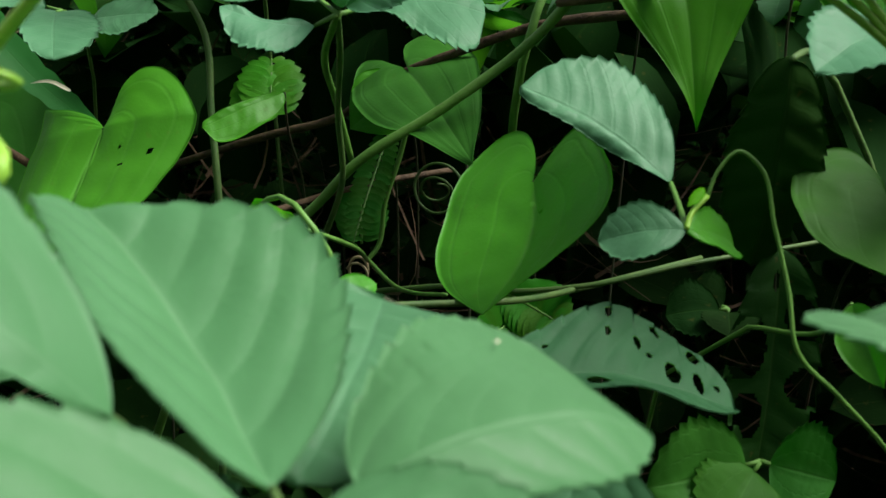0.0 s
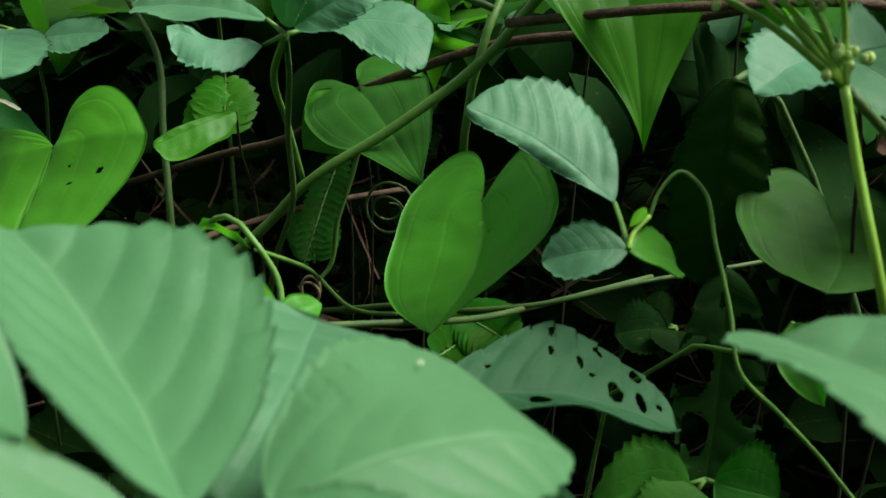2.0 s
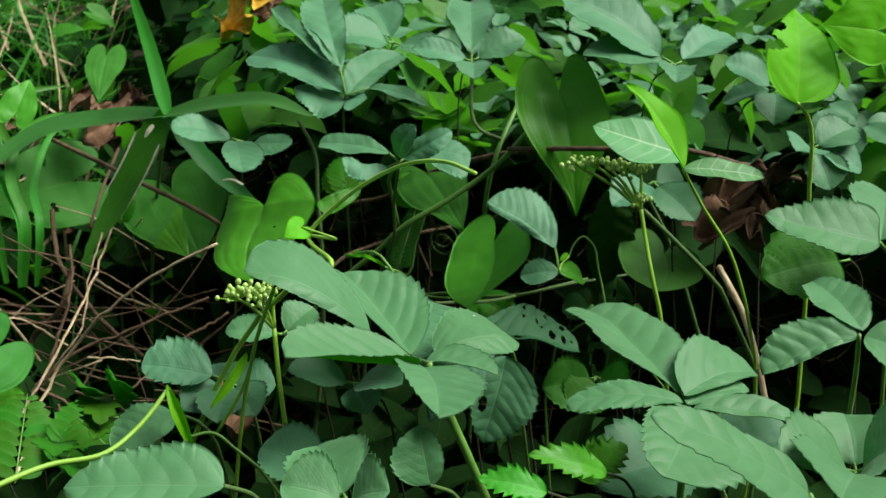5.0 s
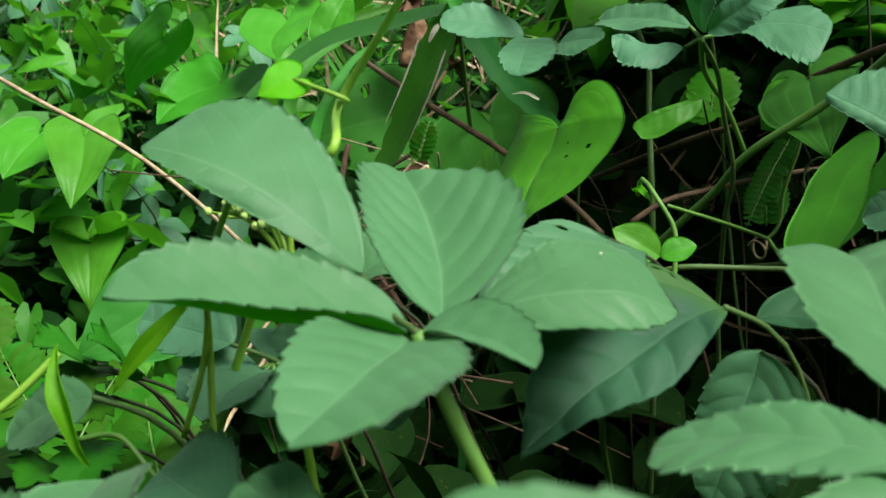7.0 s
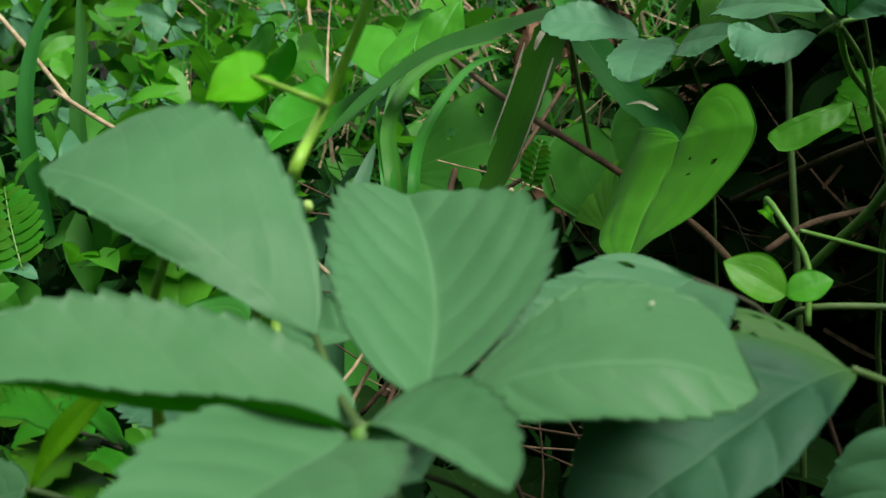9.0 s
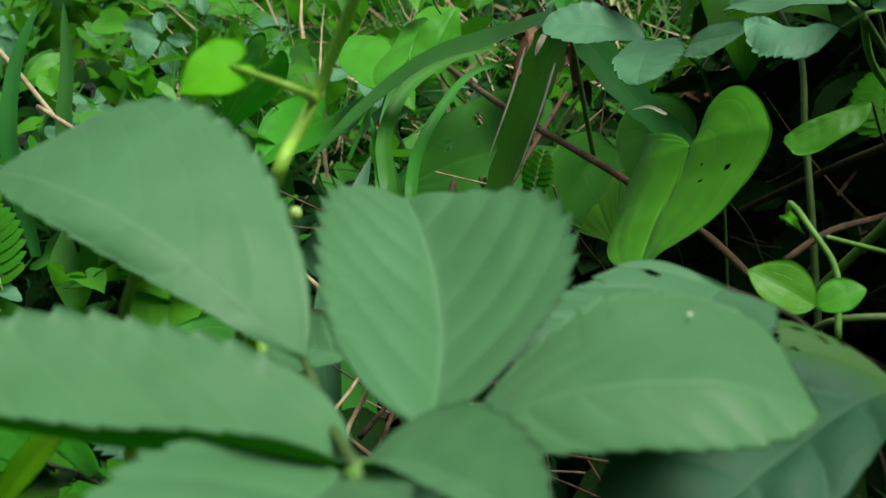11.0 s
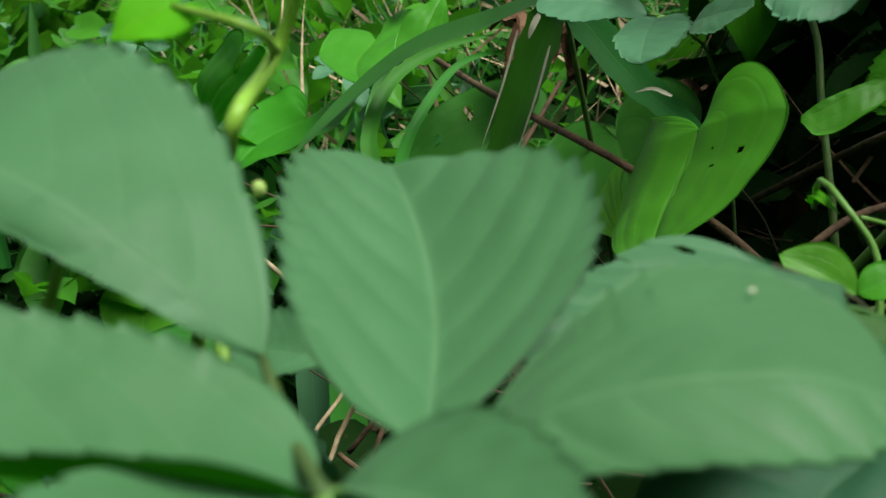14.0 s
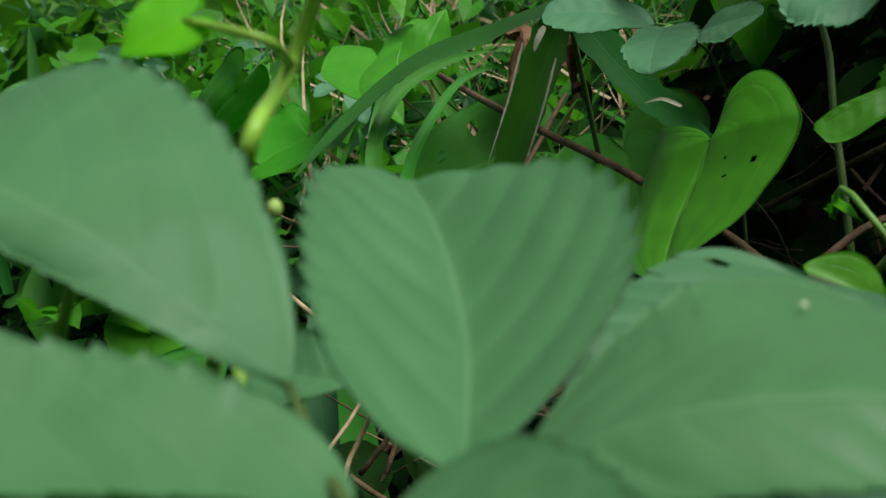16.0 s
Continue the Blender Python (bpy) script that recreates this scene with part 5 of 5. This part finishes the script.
for i, (q, r, skin) in enumerate(STRAWS):
    lone_stem("dry_stalk", "bent dry stalk in a loose heap", "stalk", q, r, r * 0.8, skin, "dry stalks", bend=0.0006, rng=random.Random(i))

heap = random.Random(41)
for i in range(26):
    a, ln = heap.uniform(0, 6.28), heap.uniform(0.05, 0.13)
    c = np.array([heap.uniform(-0.36, -0.20), heap.uniform(0.38, 0.55), heap.uniform(0.25, 0.38)])
    d = np.array([math.cos(a) * ln, math.sin(a) * ln * 0.6, heap.uniform(-0.6, 0.6) * ln])
    k = np.array([heap.gauss(0, 0.012) for _ in range(3)])
    lone_stem("dry_stalk", "thin broken dry stalk in a loose heap", "stalk", [tuple(c - d), tuple(c + k), tuple(c + d)], 0.0006, 0.0004, heap.choice((STRAW, TWIG, TWIG)), "dry stalks", sides=5, per=4)

# ---- dead leaves ----
def dead_leaf(label, centre, size, tilt, seed, skin=None):
    V, F, U, M = leaf_grid("oval", size, size * 0.7, fold=25, arch=0.15, wave=0.30, pucker=0.06, teeth=9, cols=14, rows=46, seed=seed, curl=0.35, thick=0.0003)
    V = V + np.array([[0.22 * size * noise.noise(Vector(v) * 75 + Vector((seed, 0, 0))) for _ in range(1)] * 3 for v in V])
    ob = part("dead_leaf", mesh_from("dead_leaf", V, F, (skin or DEAD, skin or DEAD), U, M), None)
    ob.matrix_world = Matrix.Translation(centre) @ pose(0, 0, 0, *tilt)
    return tagged(ob, label, "leaf", "dead leaves")


dead_leaf("large crumpled brown dead leaf caught in the stems", (0.140, 0.381, 0.451), 0.055, (55, 10, -20), 1)
dead_leaf("crumpled brown dead leaf caught in the stems", (0.169, 0.376, 0.455), 0.05, (70, -20, -60), 2)
dead_leaf("yellow dying leaf with brown blotches", (-0.209, 0.617, 0.510), 0.045, (60, 10, -30), 8, YELLOWED)
dead_leaf("brown curled dead leaf beside the yellow one", (-0.195, 0.642, 0.518), 0.03, (60, 30, 20), 9)
dead_leaf("curled brown dead leaf on the ground", (-0.105, 0.221, 0.374), 0.035, (30, 10, 40), 3)
dead_leaf("brown dead leaf behind the grass", (-0.297, 0.578, 0.427), 0.05, (40, 10, 60), 5)
dead_leaf("brown dead leaf behind the grass", (-0.316, 0.630, 0.413), 0.05, (50, 10, -30), 6)
dead_leaf("small brown dead leaf in the grass", (-0.708, 0.626, 0.403), 0.025, (50, 10, -30), 7)

# ---- feathery leaves ----
def feather(label, base, tip, width, up, mat, pairs=11):
    fe = thing("feather_leaf", label, "leaf", "feathery leaves", at=base)
    b, e = Vector(base), Vector(tip)
    stem(fe, "leaf_rib", [base, tuple((b + e) / 2 + Vector(up).normalized() * (e - b).length * 0.05), tip], 0.0006, 0.0003, STEM, sides=5, per=4)
    m = leaf_frame(base, tip, up)
    x = m.to_3x3() @ Vector((1, 0, 0))
    for i in range(pairs):
        t = (i + 0.7) / (pairs + 0.3)
        c = b.lerp(e, t) + Vector(up).normalized() * (e - b).length * 0.2 * t * (1 - t)
        w = width * 0.5 * math.sin(math.pi * (0.18 + 0.8 * t)) ** 0.7
        for s in (-1, 1):
            q = c + x * s * w + (e - b).normalized() * w * 0.35
            leaf(fe, "leaflet", "oval", tuple(c), tuple(q), w * 0.5, up, mat, teeth=0, rows=7, cols=2, pucker=0, fold=6, thick=0)
    return fe


def lobed(label, base, tip, width, up, mat, teeth=8):
    lo = thing("lobed_leaf", label, "leaf", "coarsely cut leaves", at=base)
    leaf(lo, "blade", "sharp", base, tip, width, up, mat, teeth=teeth, tooth=0.42, cols=6, fold=12, arch=0.08, pucker=0.012, wave=0.03)
    stem(lo, "leaf_stalk", rooted(base), 0.0006, 0.0007, STEM_DEEP, sides=5)
    return lo


feather("feathery green leaf of a low creeper", (-0.055, 0.487, 0.380), (-0.057, 0.494, 0.401), 0.022, (0.1, -0.9, 0.4), HEART_DARK, 9)
feather("feathery green leaf of a low creeper", (0.005, 0.431, 0.385), (0.025, 0.420, 0.379), 0.024, (0, -0.8, 0.6), FERN)
feather("feathery green leaf of a low creeper", (-0.001, 0.416, 0.374), (0.017, 0.440, 0.379), 0.022, (0, -0.8, 0.6), FERN)
feather("small feathery leaf in the gap", (-0.265, 0.515, 0.385), (-0.261, 0.523, 0.407), 0.018, (0.1, -0.9, 0.4), FERN, 8)
lobed("bright coarsely cut leaf at the bottom", (0.071, 0.077, 0.453), (0.041, 0.066, 0.463), 0.014, (0, -0.6, 0.8), HEART_LIGHT)
lobed("bright coarsely cut leaf at the bottom", (0.049, 0.054, 0.455), (0.024, 0.052, 0.459), 0.014, (0, -0.6, 0.8), HEART_LIGHT)
lobed("bright coarsely cut leaf at the bottom", (0.061, 0.093, 0.441), (0.079, 0.100, 0.454), 0.02, (0, -0.6, 0.8), FERN)
lobed("coarsely cut bright green leaf in the corner", (-0.303, 0.326, 0.309), (-0.264, 0.336, 0.333), 0.035, (0.3, -0.6, 0.7), HEART)
lobed("coarsely cut bright green leaf in the corner", (-0.303, 0.304, 0.309), (-0.263, 0.290, 0.317), 0.03, (0.3, -0.6, 0.7), HEART)
lobed("coarsely cut bright green leaf in the corner", (-0.332, 0.356, 0.305), (-0.333, 0.384, 0.323), 0.04, (0.3, -0.6, 0.7), HEART)
for q in (((-0.212, 0.199, 0.350), (-0.225, 0.249, 0.375)), ((-0.192, 0.210, 0.354), (-0.186, 0.245, 0.376)), ((-0.417, 0.321, 0.385), (-0.445, 0.337, 0.419)), ((-0.323, 0.253, 0.352), (-0.347, 0.281, 0.371)), ((-0.272, 0.240, 0.345), (-0.301, 0.250, 0.366)), ((-0.150, 0.190, 0.368), (-0.187, 0.222, 0.378))):
    feather("bright feathery toothed leaf low at the thicket's edge", q[0], q[1], 0.034, (0.35, -0.65, 0.7), FERN, 9)
feather("lobed feathery leaf in the gap", (-0.099, 0.548, 0.416), (-0.121, 0.560, 0.427), 0.03, (0.1, -0.8, 0.5), HEART, 7)
feather("lobed feathery leaf in the gap", (-0.105, 0.546, 0.413), (-0.109, 0.564, 0.436), 0.03, (0.1, -0.8, 0.5), HEART, 7)

for q in (((-0.167, 0.182, 0.412), (-0.162, 0.160, 0.426)), ((-0.164, 0.183, 0.410), (-0.152, 0.159, 0.409)), ((-0.159, 0.183, 0.401), (-0.154, 0.155, 0.403)), ((-0.178, 0.167, 0.393), (-0.169, 0.144, 0.398)), ((-0.155, 0.188, 0.407), (-0.148, 0.169, 0.427)), ((-0.168, 0.169, 0.380), (-0.161, 0.145, 0.388)), ((-0.158, 0.178, 0.388), (-0.148, 0.152, 0.384))):
    lobed("fresh green deeply cut leaf low at the thicket's edge", q[0], q[1], 0.022, (0.35, -0.5, 0.8), FERN, 6)
feather("long dark green frond hanging behind the tendril", (-0.048, 0.501, 0.421), (-0.054, 0.458, 0.388), 0.015, (0.0, -0.9, 0.45), HEART_DARK, 17)
y = thing("young_shoot", "bright green folded young leaf hanging in the shade", "shoot", at=(0.096, 0.336, 0.425))
leaf(y, "blade", "sharp", (0.096, 0.336, 0.425), (0.102, 0.316, 0.411), 0.014, (-0.5, -0.7, 0.5), HEART_LIGHT, teeth=0, fold=(35, 10), rows=24, cols=6, arch=0.06)
stem(y, "leaf_stalk", [(0.096, 0.336, 0.425), (0.092, 0.346, 0.413), (0.076, 0.366, 0.405), (0.096, 0.416, 0.070)], 0.0006, 0.0008, STEM)
# ---- undergrowth that nobody could count ----
def scatter(name, label, category, seed, count, spot, grids, mat):
    """Many small leaves in one mesh: spot(rng) gives a matrix or None."""
    rng = random.Random(seed)
    V, F, U, n = [], [], [], 0
    for _ in range(count):
        m = spot(rng)
        if m is None:
            continue
        v, f, u = rng.choice(grids)
        a = np.array(m)
        V.append(v @ a[:3, :3].T + a[:3, 3])
        F.append(np.array(f) + n)
        U.append(u)
        n += len(v)
    me = mesh_from(name, np.vstack(V), np.vstack(F), mat, np.vstack(U))
    return tagged(part(name, me, None), label, category, kind="stuff")


def small(kind, ratio, teeth, **k):
    return [leaf_grid(kind, 1.0, ratio * s, thick=0, teeth=teeth, rows=13 if not teeth else teeth * 2 + 1, cols=3, seed=i, **k)[:3] for i, s in enumerate((0.85, 1.0, 1.15, 0.95))]


def rosette(seed):
    """A whole five-fingered leaf of unit size in one grid."""
    rng = random.Random(seed)
    V, F, U, n = [], [], [], 0
    for a, s in ((0, 1.0), (62, 0.85), (-62, 0.85), (125, 0.6), (-125, 0.6)):
        v, f, u = leaf_grid("vine", 0.85 * s, 0.5 * s, thick=0, teeth=8, rows=17, cols=3, seed=seed + a, fold=14, arch=0.08, pucker=0.02, veins=5)[:3]
        m = np.array(pose(0, 0, 0, rng.uniform(-25, 12), rng.uniform(-15, 15), a + rng.uniform(-8, 8)).to_3x3())
        V.append((v + np.array([0, 0.08, 0])) @ m.T)
        F.append(np.array(f) + n)
        U.append(u)
        n += len(v)
    return np.vstack(V), np.vstack(F), np.vstack(U)


ROSETTES = [rosette(i) for i in range(5)]


def clearing(x, y):
    """Where few leaves grow and litter and dry stems show."""
    return 0.35 < y < 2.0 and -0.19 - 0.47 * y < x < -0.02 - 0.33 * y


def canopy(x, y):
    """How high the undergrowth stands over a place."""
    d = math.hypot(x - 0.05, y)
    return 0.32 + 0.11 * min(1, max(0, (d - 0.5) / 0.35)) + 0.12 * min(1, max(0, (d - 1.0) / 1.5))


def ring(rng, near, far, left=-88, right=42):
    """A place in front of the camera's stand, between two distances."""
    d, a = near + (far - near) * rng.random() ** 1.3, radians(rng.uniform(left, right))
    return 0.05 + d * math.sin(a), d * math.cos(a)


def hollow(x, y):
    """The dark hollow behind the front plants, roofed by leaves."""
    return y < 1.25 and x > -0.20 - 0.42 * max(0, y - 0.48)


def pitched(rng, x, y, z, size, lean=50):
    return pose(x, y, z, rng.uniform(-70, 10), rng.uniform(-lean, lean), rng.uniform(-180, 180)) @ Matrix.Diagonal((size, size, size, 1))


def spot_leaf(near, far, s0, s1, top=1.0, low=0.55):
    def pick(rng):
        x, y = ring(rng, near, far)
        if hollow(x, y) or (clearing(x, y) and rng.random() < 0.9):
            return None
        h = canopy(x, y)
        return pitched(rng, x, y, GROUND_Z + (h - GROUND_Z) * rng.uniform(low, top), rng.uniform(s0, s1))
    return pick


def spot_floor(rng):
    x, y = rng.uniform(-1.2, 0.9), rng.uniform(-0.2, 1.8)
    return pitched(rng, x, y, ground_height(x, y) + rng.uniform(0.0, 0.06), rng.uniform(0.02, 0.05), 60)


def tiny(kind, ratio):
    return [leaf_grid(kind, 1.0, ratio * s, thick=0, teeth=0, rows=8, cols=2, seed=i, pucker=0, fold=12 + 8 * i)[:3] for i, s in enumerate((0.85, 1.0, 1.15))]


def spot_roof(rng):
    """The roof of leaves over the dark hollow behind the front plants."""
    y = rng.uniform(0.54, 1.40)
    x = rng.uniform(-0.17 - 0.42 * (y - 0.5), 0.6 + 0.15 * math.sin(y * 9))
    z = 0.455 + 0.055 * rng.random() + 0.06 * max(0, y - 0.7)
    return pose(x, y, z, rng.uniform(-70, 15), rng.uniform(-35, 35), rng.uniform(-180, 180)) @ Matrix.Diagonal([rng.uniform(0.028, 0.058)] * 3 + [1])


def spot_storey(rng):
    """Leaves added close under the roof of the hollow to cut its light."""
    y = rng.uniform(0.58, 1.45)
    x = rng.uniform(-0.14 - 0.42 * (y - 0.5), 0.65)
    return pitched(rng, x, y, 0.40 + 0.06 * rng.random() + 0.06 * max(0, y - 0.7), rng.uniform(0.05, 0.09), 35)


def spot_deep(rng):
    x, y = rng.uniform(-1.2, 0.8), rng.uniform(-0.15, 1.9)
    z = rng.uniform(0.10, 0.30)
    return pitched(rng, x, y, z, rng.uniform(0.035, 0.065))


def spot_shell(s0, s1, down, up=0.0):
    """Near undergrowth, in a shell under its top."""
    def pick(rng):
        x, y = ring(rng, 0.6, 1.7, -88, 12)
        if hollow(x, y) or (clearing(x, y) and rng.random() < 0.9):
            return None
        return pitched(rng, x, y, canopy(x, y) - down * rng.random() + up, rng.uniform(s0, s1))
    return pick


scatter("undergrowth", "mixed small green leaves of the thicket's top", "undergrowth", 11, 1500, spot_shell(0.018, 0.04, 0.09), small("heart", 0.95, 0, pucker=0), UNDER)
scatter("undergrowth", "toothed blue-green leaves of the thicket's top", "undergrowth", 12, 170, spot_shell(0.03, 0.055, 0.07), ROSETTES, VINE_BLUE)
scatter("undergrowth", "yellow-green leaves on top of the thicket", "undergrowth", 14, 330, spot_shell(0.018, 0.04, 0.03, 0.01), small("heart", 0.9, 0, pucker=0), HEART_LIGHT)
scatter("undergrowth", "small filler leaves with the thicket's shade in their colour", "undergrowth", 13, 7000, spot_shell(0.02, 0.05, 0.2, -0.06), tiny("oval", 0.6), SHADE_LEAF)
scatter("undergrowth", "mixed green leaves of the farther thicket", "undergrowth", 24, 3000, spot_leaf(1.5, 3.4, 0.03, 0.06, 1.0, 0.7), small("heart", 0.95, 0, pucker=0), UNDER)
scatter("undergrowth", "toothed leaves of the farther thicket", "undergrowth", 25, 380, spot_leaf(1.5, 3.4, 0.045, 0.075, 1.0, 0.7), ROSETTES, VINE_BLUE)
scatter("undergrowth", "roof of toothed green leaves over the dark hollow", "undergrowth", 19, 150, spot_roof, ROSETTES, VINE_BLUE)
scatter("undergrowth", "roof of heart-shaped leaves over the dark hollow", "undergrowth", 20, 360, spot_roof, small("heart", 0.95, 0, pucker=0), UNDER)
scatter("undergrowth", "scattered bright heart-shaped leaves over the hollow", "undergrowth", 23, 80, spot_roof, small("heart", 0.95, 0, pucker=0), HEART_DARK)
# added light-blocking layer, also coloured near black for the shade
scatter("undergrowth", "added near-black leaves under the roof of leaves, shading the hollow", "undergrowth", 26, 900, spot_storey, tiny("oval", 0.7), SHADE_LEAF)
# filler leaves coloured near black, so the gaps look deep in shade
scatter("undergrowth", "near-black leaves under the plants, shade put into their colour", "undergrowth", 21, 9000, spot_deep, tiny("oval", 0.7), SHADE_LEAF)
def spot_far(rng):
    x, y = ring(rng, 2.6, 7.0)
    return pitched(rng, x, y, 0.3 + rng.random() * (0.15 + 0.08 * y), rng.uniform(0.07, 0.15))


scatter("far_undergrowth", "distant mass of green leaves behind the thicket", "undergrowth", 22, 2600, spot_far, small("vine", 0.6, 0, pucker=0), UNDER)
scatter("leaf_litter", "brown dead leaf litter on the soil", "leaf litter", 15, 2600, spot_floor, tiny("oval", 0.5), DEAD)
scatter("low_creeper", "tiny dark green leaves on the soil, coloured as in shade", "creeper", 16, 2600, spot_floor, tiny("oval", 0.5), SHADE_LEAF)


def blade_grid(seed):
    rng = random.Random(seed)
    n, V, U = 7, [], []
    bx, by = rng.uniform(-0.5, 0.5), rng.uniform(0.15, 0.55)
    for i in range(n):
        t = i / (n - 1)
        c = np.array([bx * t * t, by * t * t, t * (1 - 0.35 * by * t)])
        w = 0.035 * (1 - t ** 2) + 0.002
        V += [c + np.array([-w, 0, 0]), c + np.array([w, 0.3 * w, 0])]
        U += [(0.02, t), (0.98, t)]
    return np.array(V), [(2 * i, 2 * i + 1, 2 * i + 3, 2 * i + 2) for i in range(n - 1)], np.array(U)


def spot_grass(rng):
    x, y = ring(rng, 0.6, 2.6)
    if hollow(x, y):
        return None
    s = rng.uniform(0.10, 0.26)
    return pose(x, y, ground_height(x, y) - 0.01, rng.uniform(-35, 35), rng.uniform(-35, 35), rng.uniform(0, 360)) @ Matrix.Diagonal((s * 0.5, s, s, 1))


def spot_straw(rng):
    x, y = rng.uniform(-1.0, 0.5), rng.uniform(0.5, 1.6)
    s = rng.uniform(0.06, 0.18)
    return pose(x, y, ground_height(x, y) + rng.uniform(-0.02, 0.06), rng.uniform(-85, 85), rng.uniform(-85, 85), rng.uniform(0, 360)) @ Matrix.Diagonal((s * 0.14, s, s, 1))


BLADES = [blade_grid(i) for i in range(6)]
scatter("grass", "thin green grass blades among the leaves", "grass", 17, 8000, spot_grass, BLADES, BLADE)
scatter("dry_grass", "thin dry grass stems lying in the thicket", "dry grass", 18, 500, spot_straw, BLADES, STRAW)


def spot_fine(low, high):
    """Fine stems that stand and lie among the leaves at the thicket's edge."""
    def pick(rng):
        y = rng.uniform(0.60, 1.5)
        x = rng.uniform(-0.30 - 0.75 * y, -0.16 - 0.30 * y)
        s = rng.uniform(0.07, 0.17)
        return pose(x, y, canopy(x, y) - rng.uniform(low, high), rng.uniform(-70, 70), rng.uniform(-70, 70), rng.uniform(0, 360)) @ Matrix.Diagonal((s * 0.28, s, s, 1))
    return pick


scatter("fine_grass", "fine fresh green grass among the leaves", "grass", 41, 950, spot_fine(0.07, 0.18), BLADES, BLADE_FRESH)
scatter("dry_grass", "fine pale dry grass caught among the leaves", "dry grass", 42, 300, spot_fine(0.05, 0.14), BLADES, STRAW)


def spot_tangle(rng):
    x, y = rng.uniform(-0.3, 0.35), rng.uniform(0.56, 1.0)
    s = rng.uniform(0.06, 0.14)
    return pose(x, y, rng.uniform(0.16, 0.40), rng.uniform(50, 130), rng.uniform(-40, 40), rng.uniform(0, 360)) @ Matrix.Diagonal((s * 0.16, s, s, 1))


scatter("twig_tangle", "tangle of thin dead brown twigs in the dark hollow", "twigs", 31, 420, spot_tangle, BLADES, TWIG)


# unseen leaves added behind the camera, to keep low sky light out of the gaps
def spot_behind(rng):
    a, d = radians(rng.uniform(62, 262)), rng.uniform(1.6, 3.0)
    return pitched(rng, 0.05 + d * math.sin(a), d * math.cos(a), 0.1 + 2.0 * rng.random() ** 1.2, rng.uniform(0.12, 0.28))


scatter("hedge", "unseen leaf wall added behind to block low sky light", "hedge", 33, 2600, spot_behind, small("vine", 0.7, 0, pucker=0), SHADE_LEAF)


def spot_clearing(rng):
    y = rng.uniform(0.62, 2.2)
    x = rng.uniform(-0.20 - 0.47 * y, 0.02 - 0.33 * y)
    return pitched(rng, x, y, rng.uniform(0.16, 0.36), rng.uniform(0.03, 0.06))


# near-black filler: the clearing's shade is put into the leaf colour
scatter("undergrowth", "dark leaves and litter in the clearing, shade put into their colour", "undergrowth", 34, 2600, spot_clearing, tiny("oval", 0.6), SHADE_LEAF)
scatter("leaf_litter", "brown litter caught in the clearing", "leaf litter", 35, 260, spot_clearing, tiny("oval", 0.35), DEAD)


def spot_around(rng):
    """Low growth on the open side, round the camera's stand."""
    a, d = radians(rng.uniform(40, 274)), 0.55 + 3.2 * rng.random() ** 0.8
    return pitched(rng, 0.05 + d * math.sin(a), d * math.cos(a), rng.uniform(0.10, 0.26), rng.uniform(0.03, 0.07))


scatter("undergrowth", "low mixed green leaves on the open side", "undergrowth", 36, 4200, spot_around, small("heart", 0.9, 0, pucker=0), UNDER)
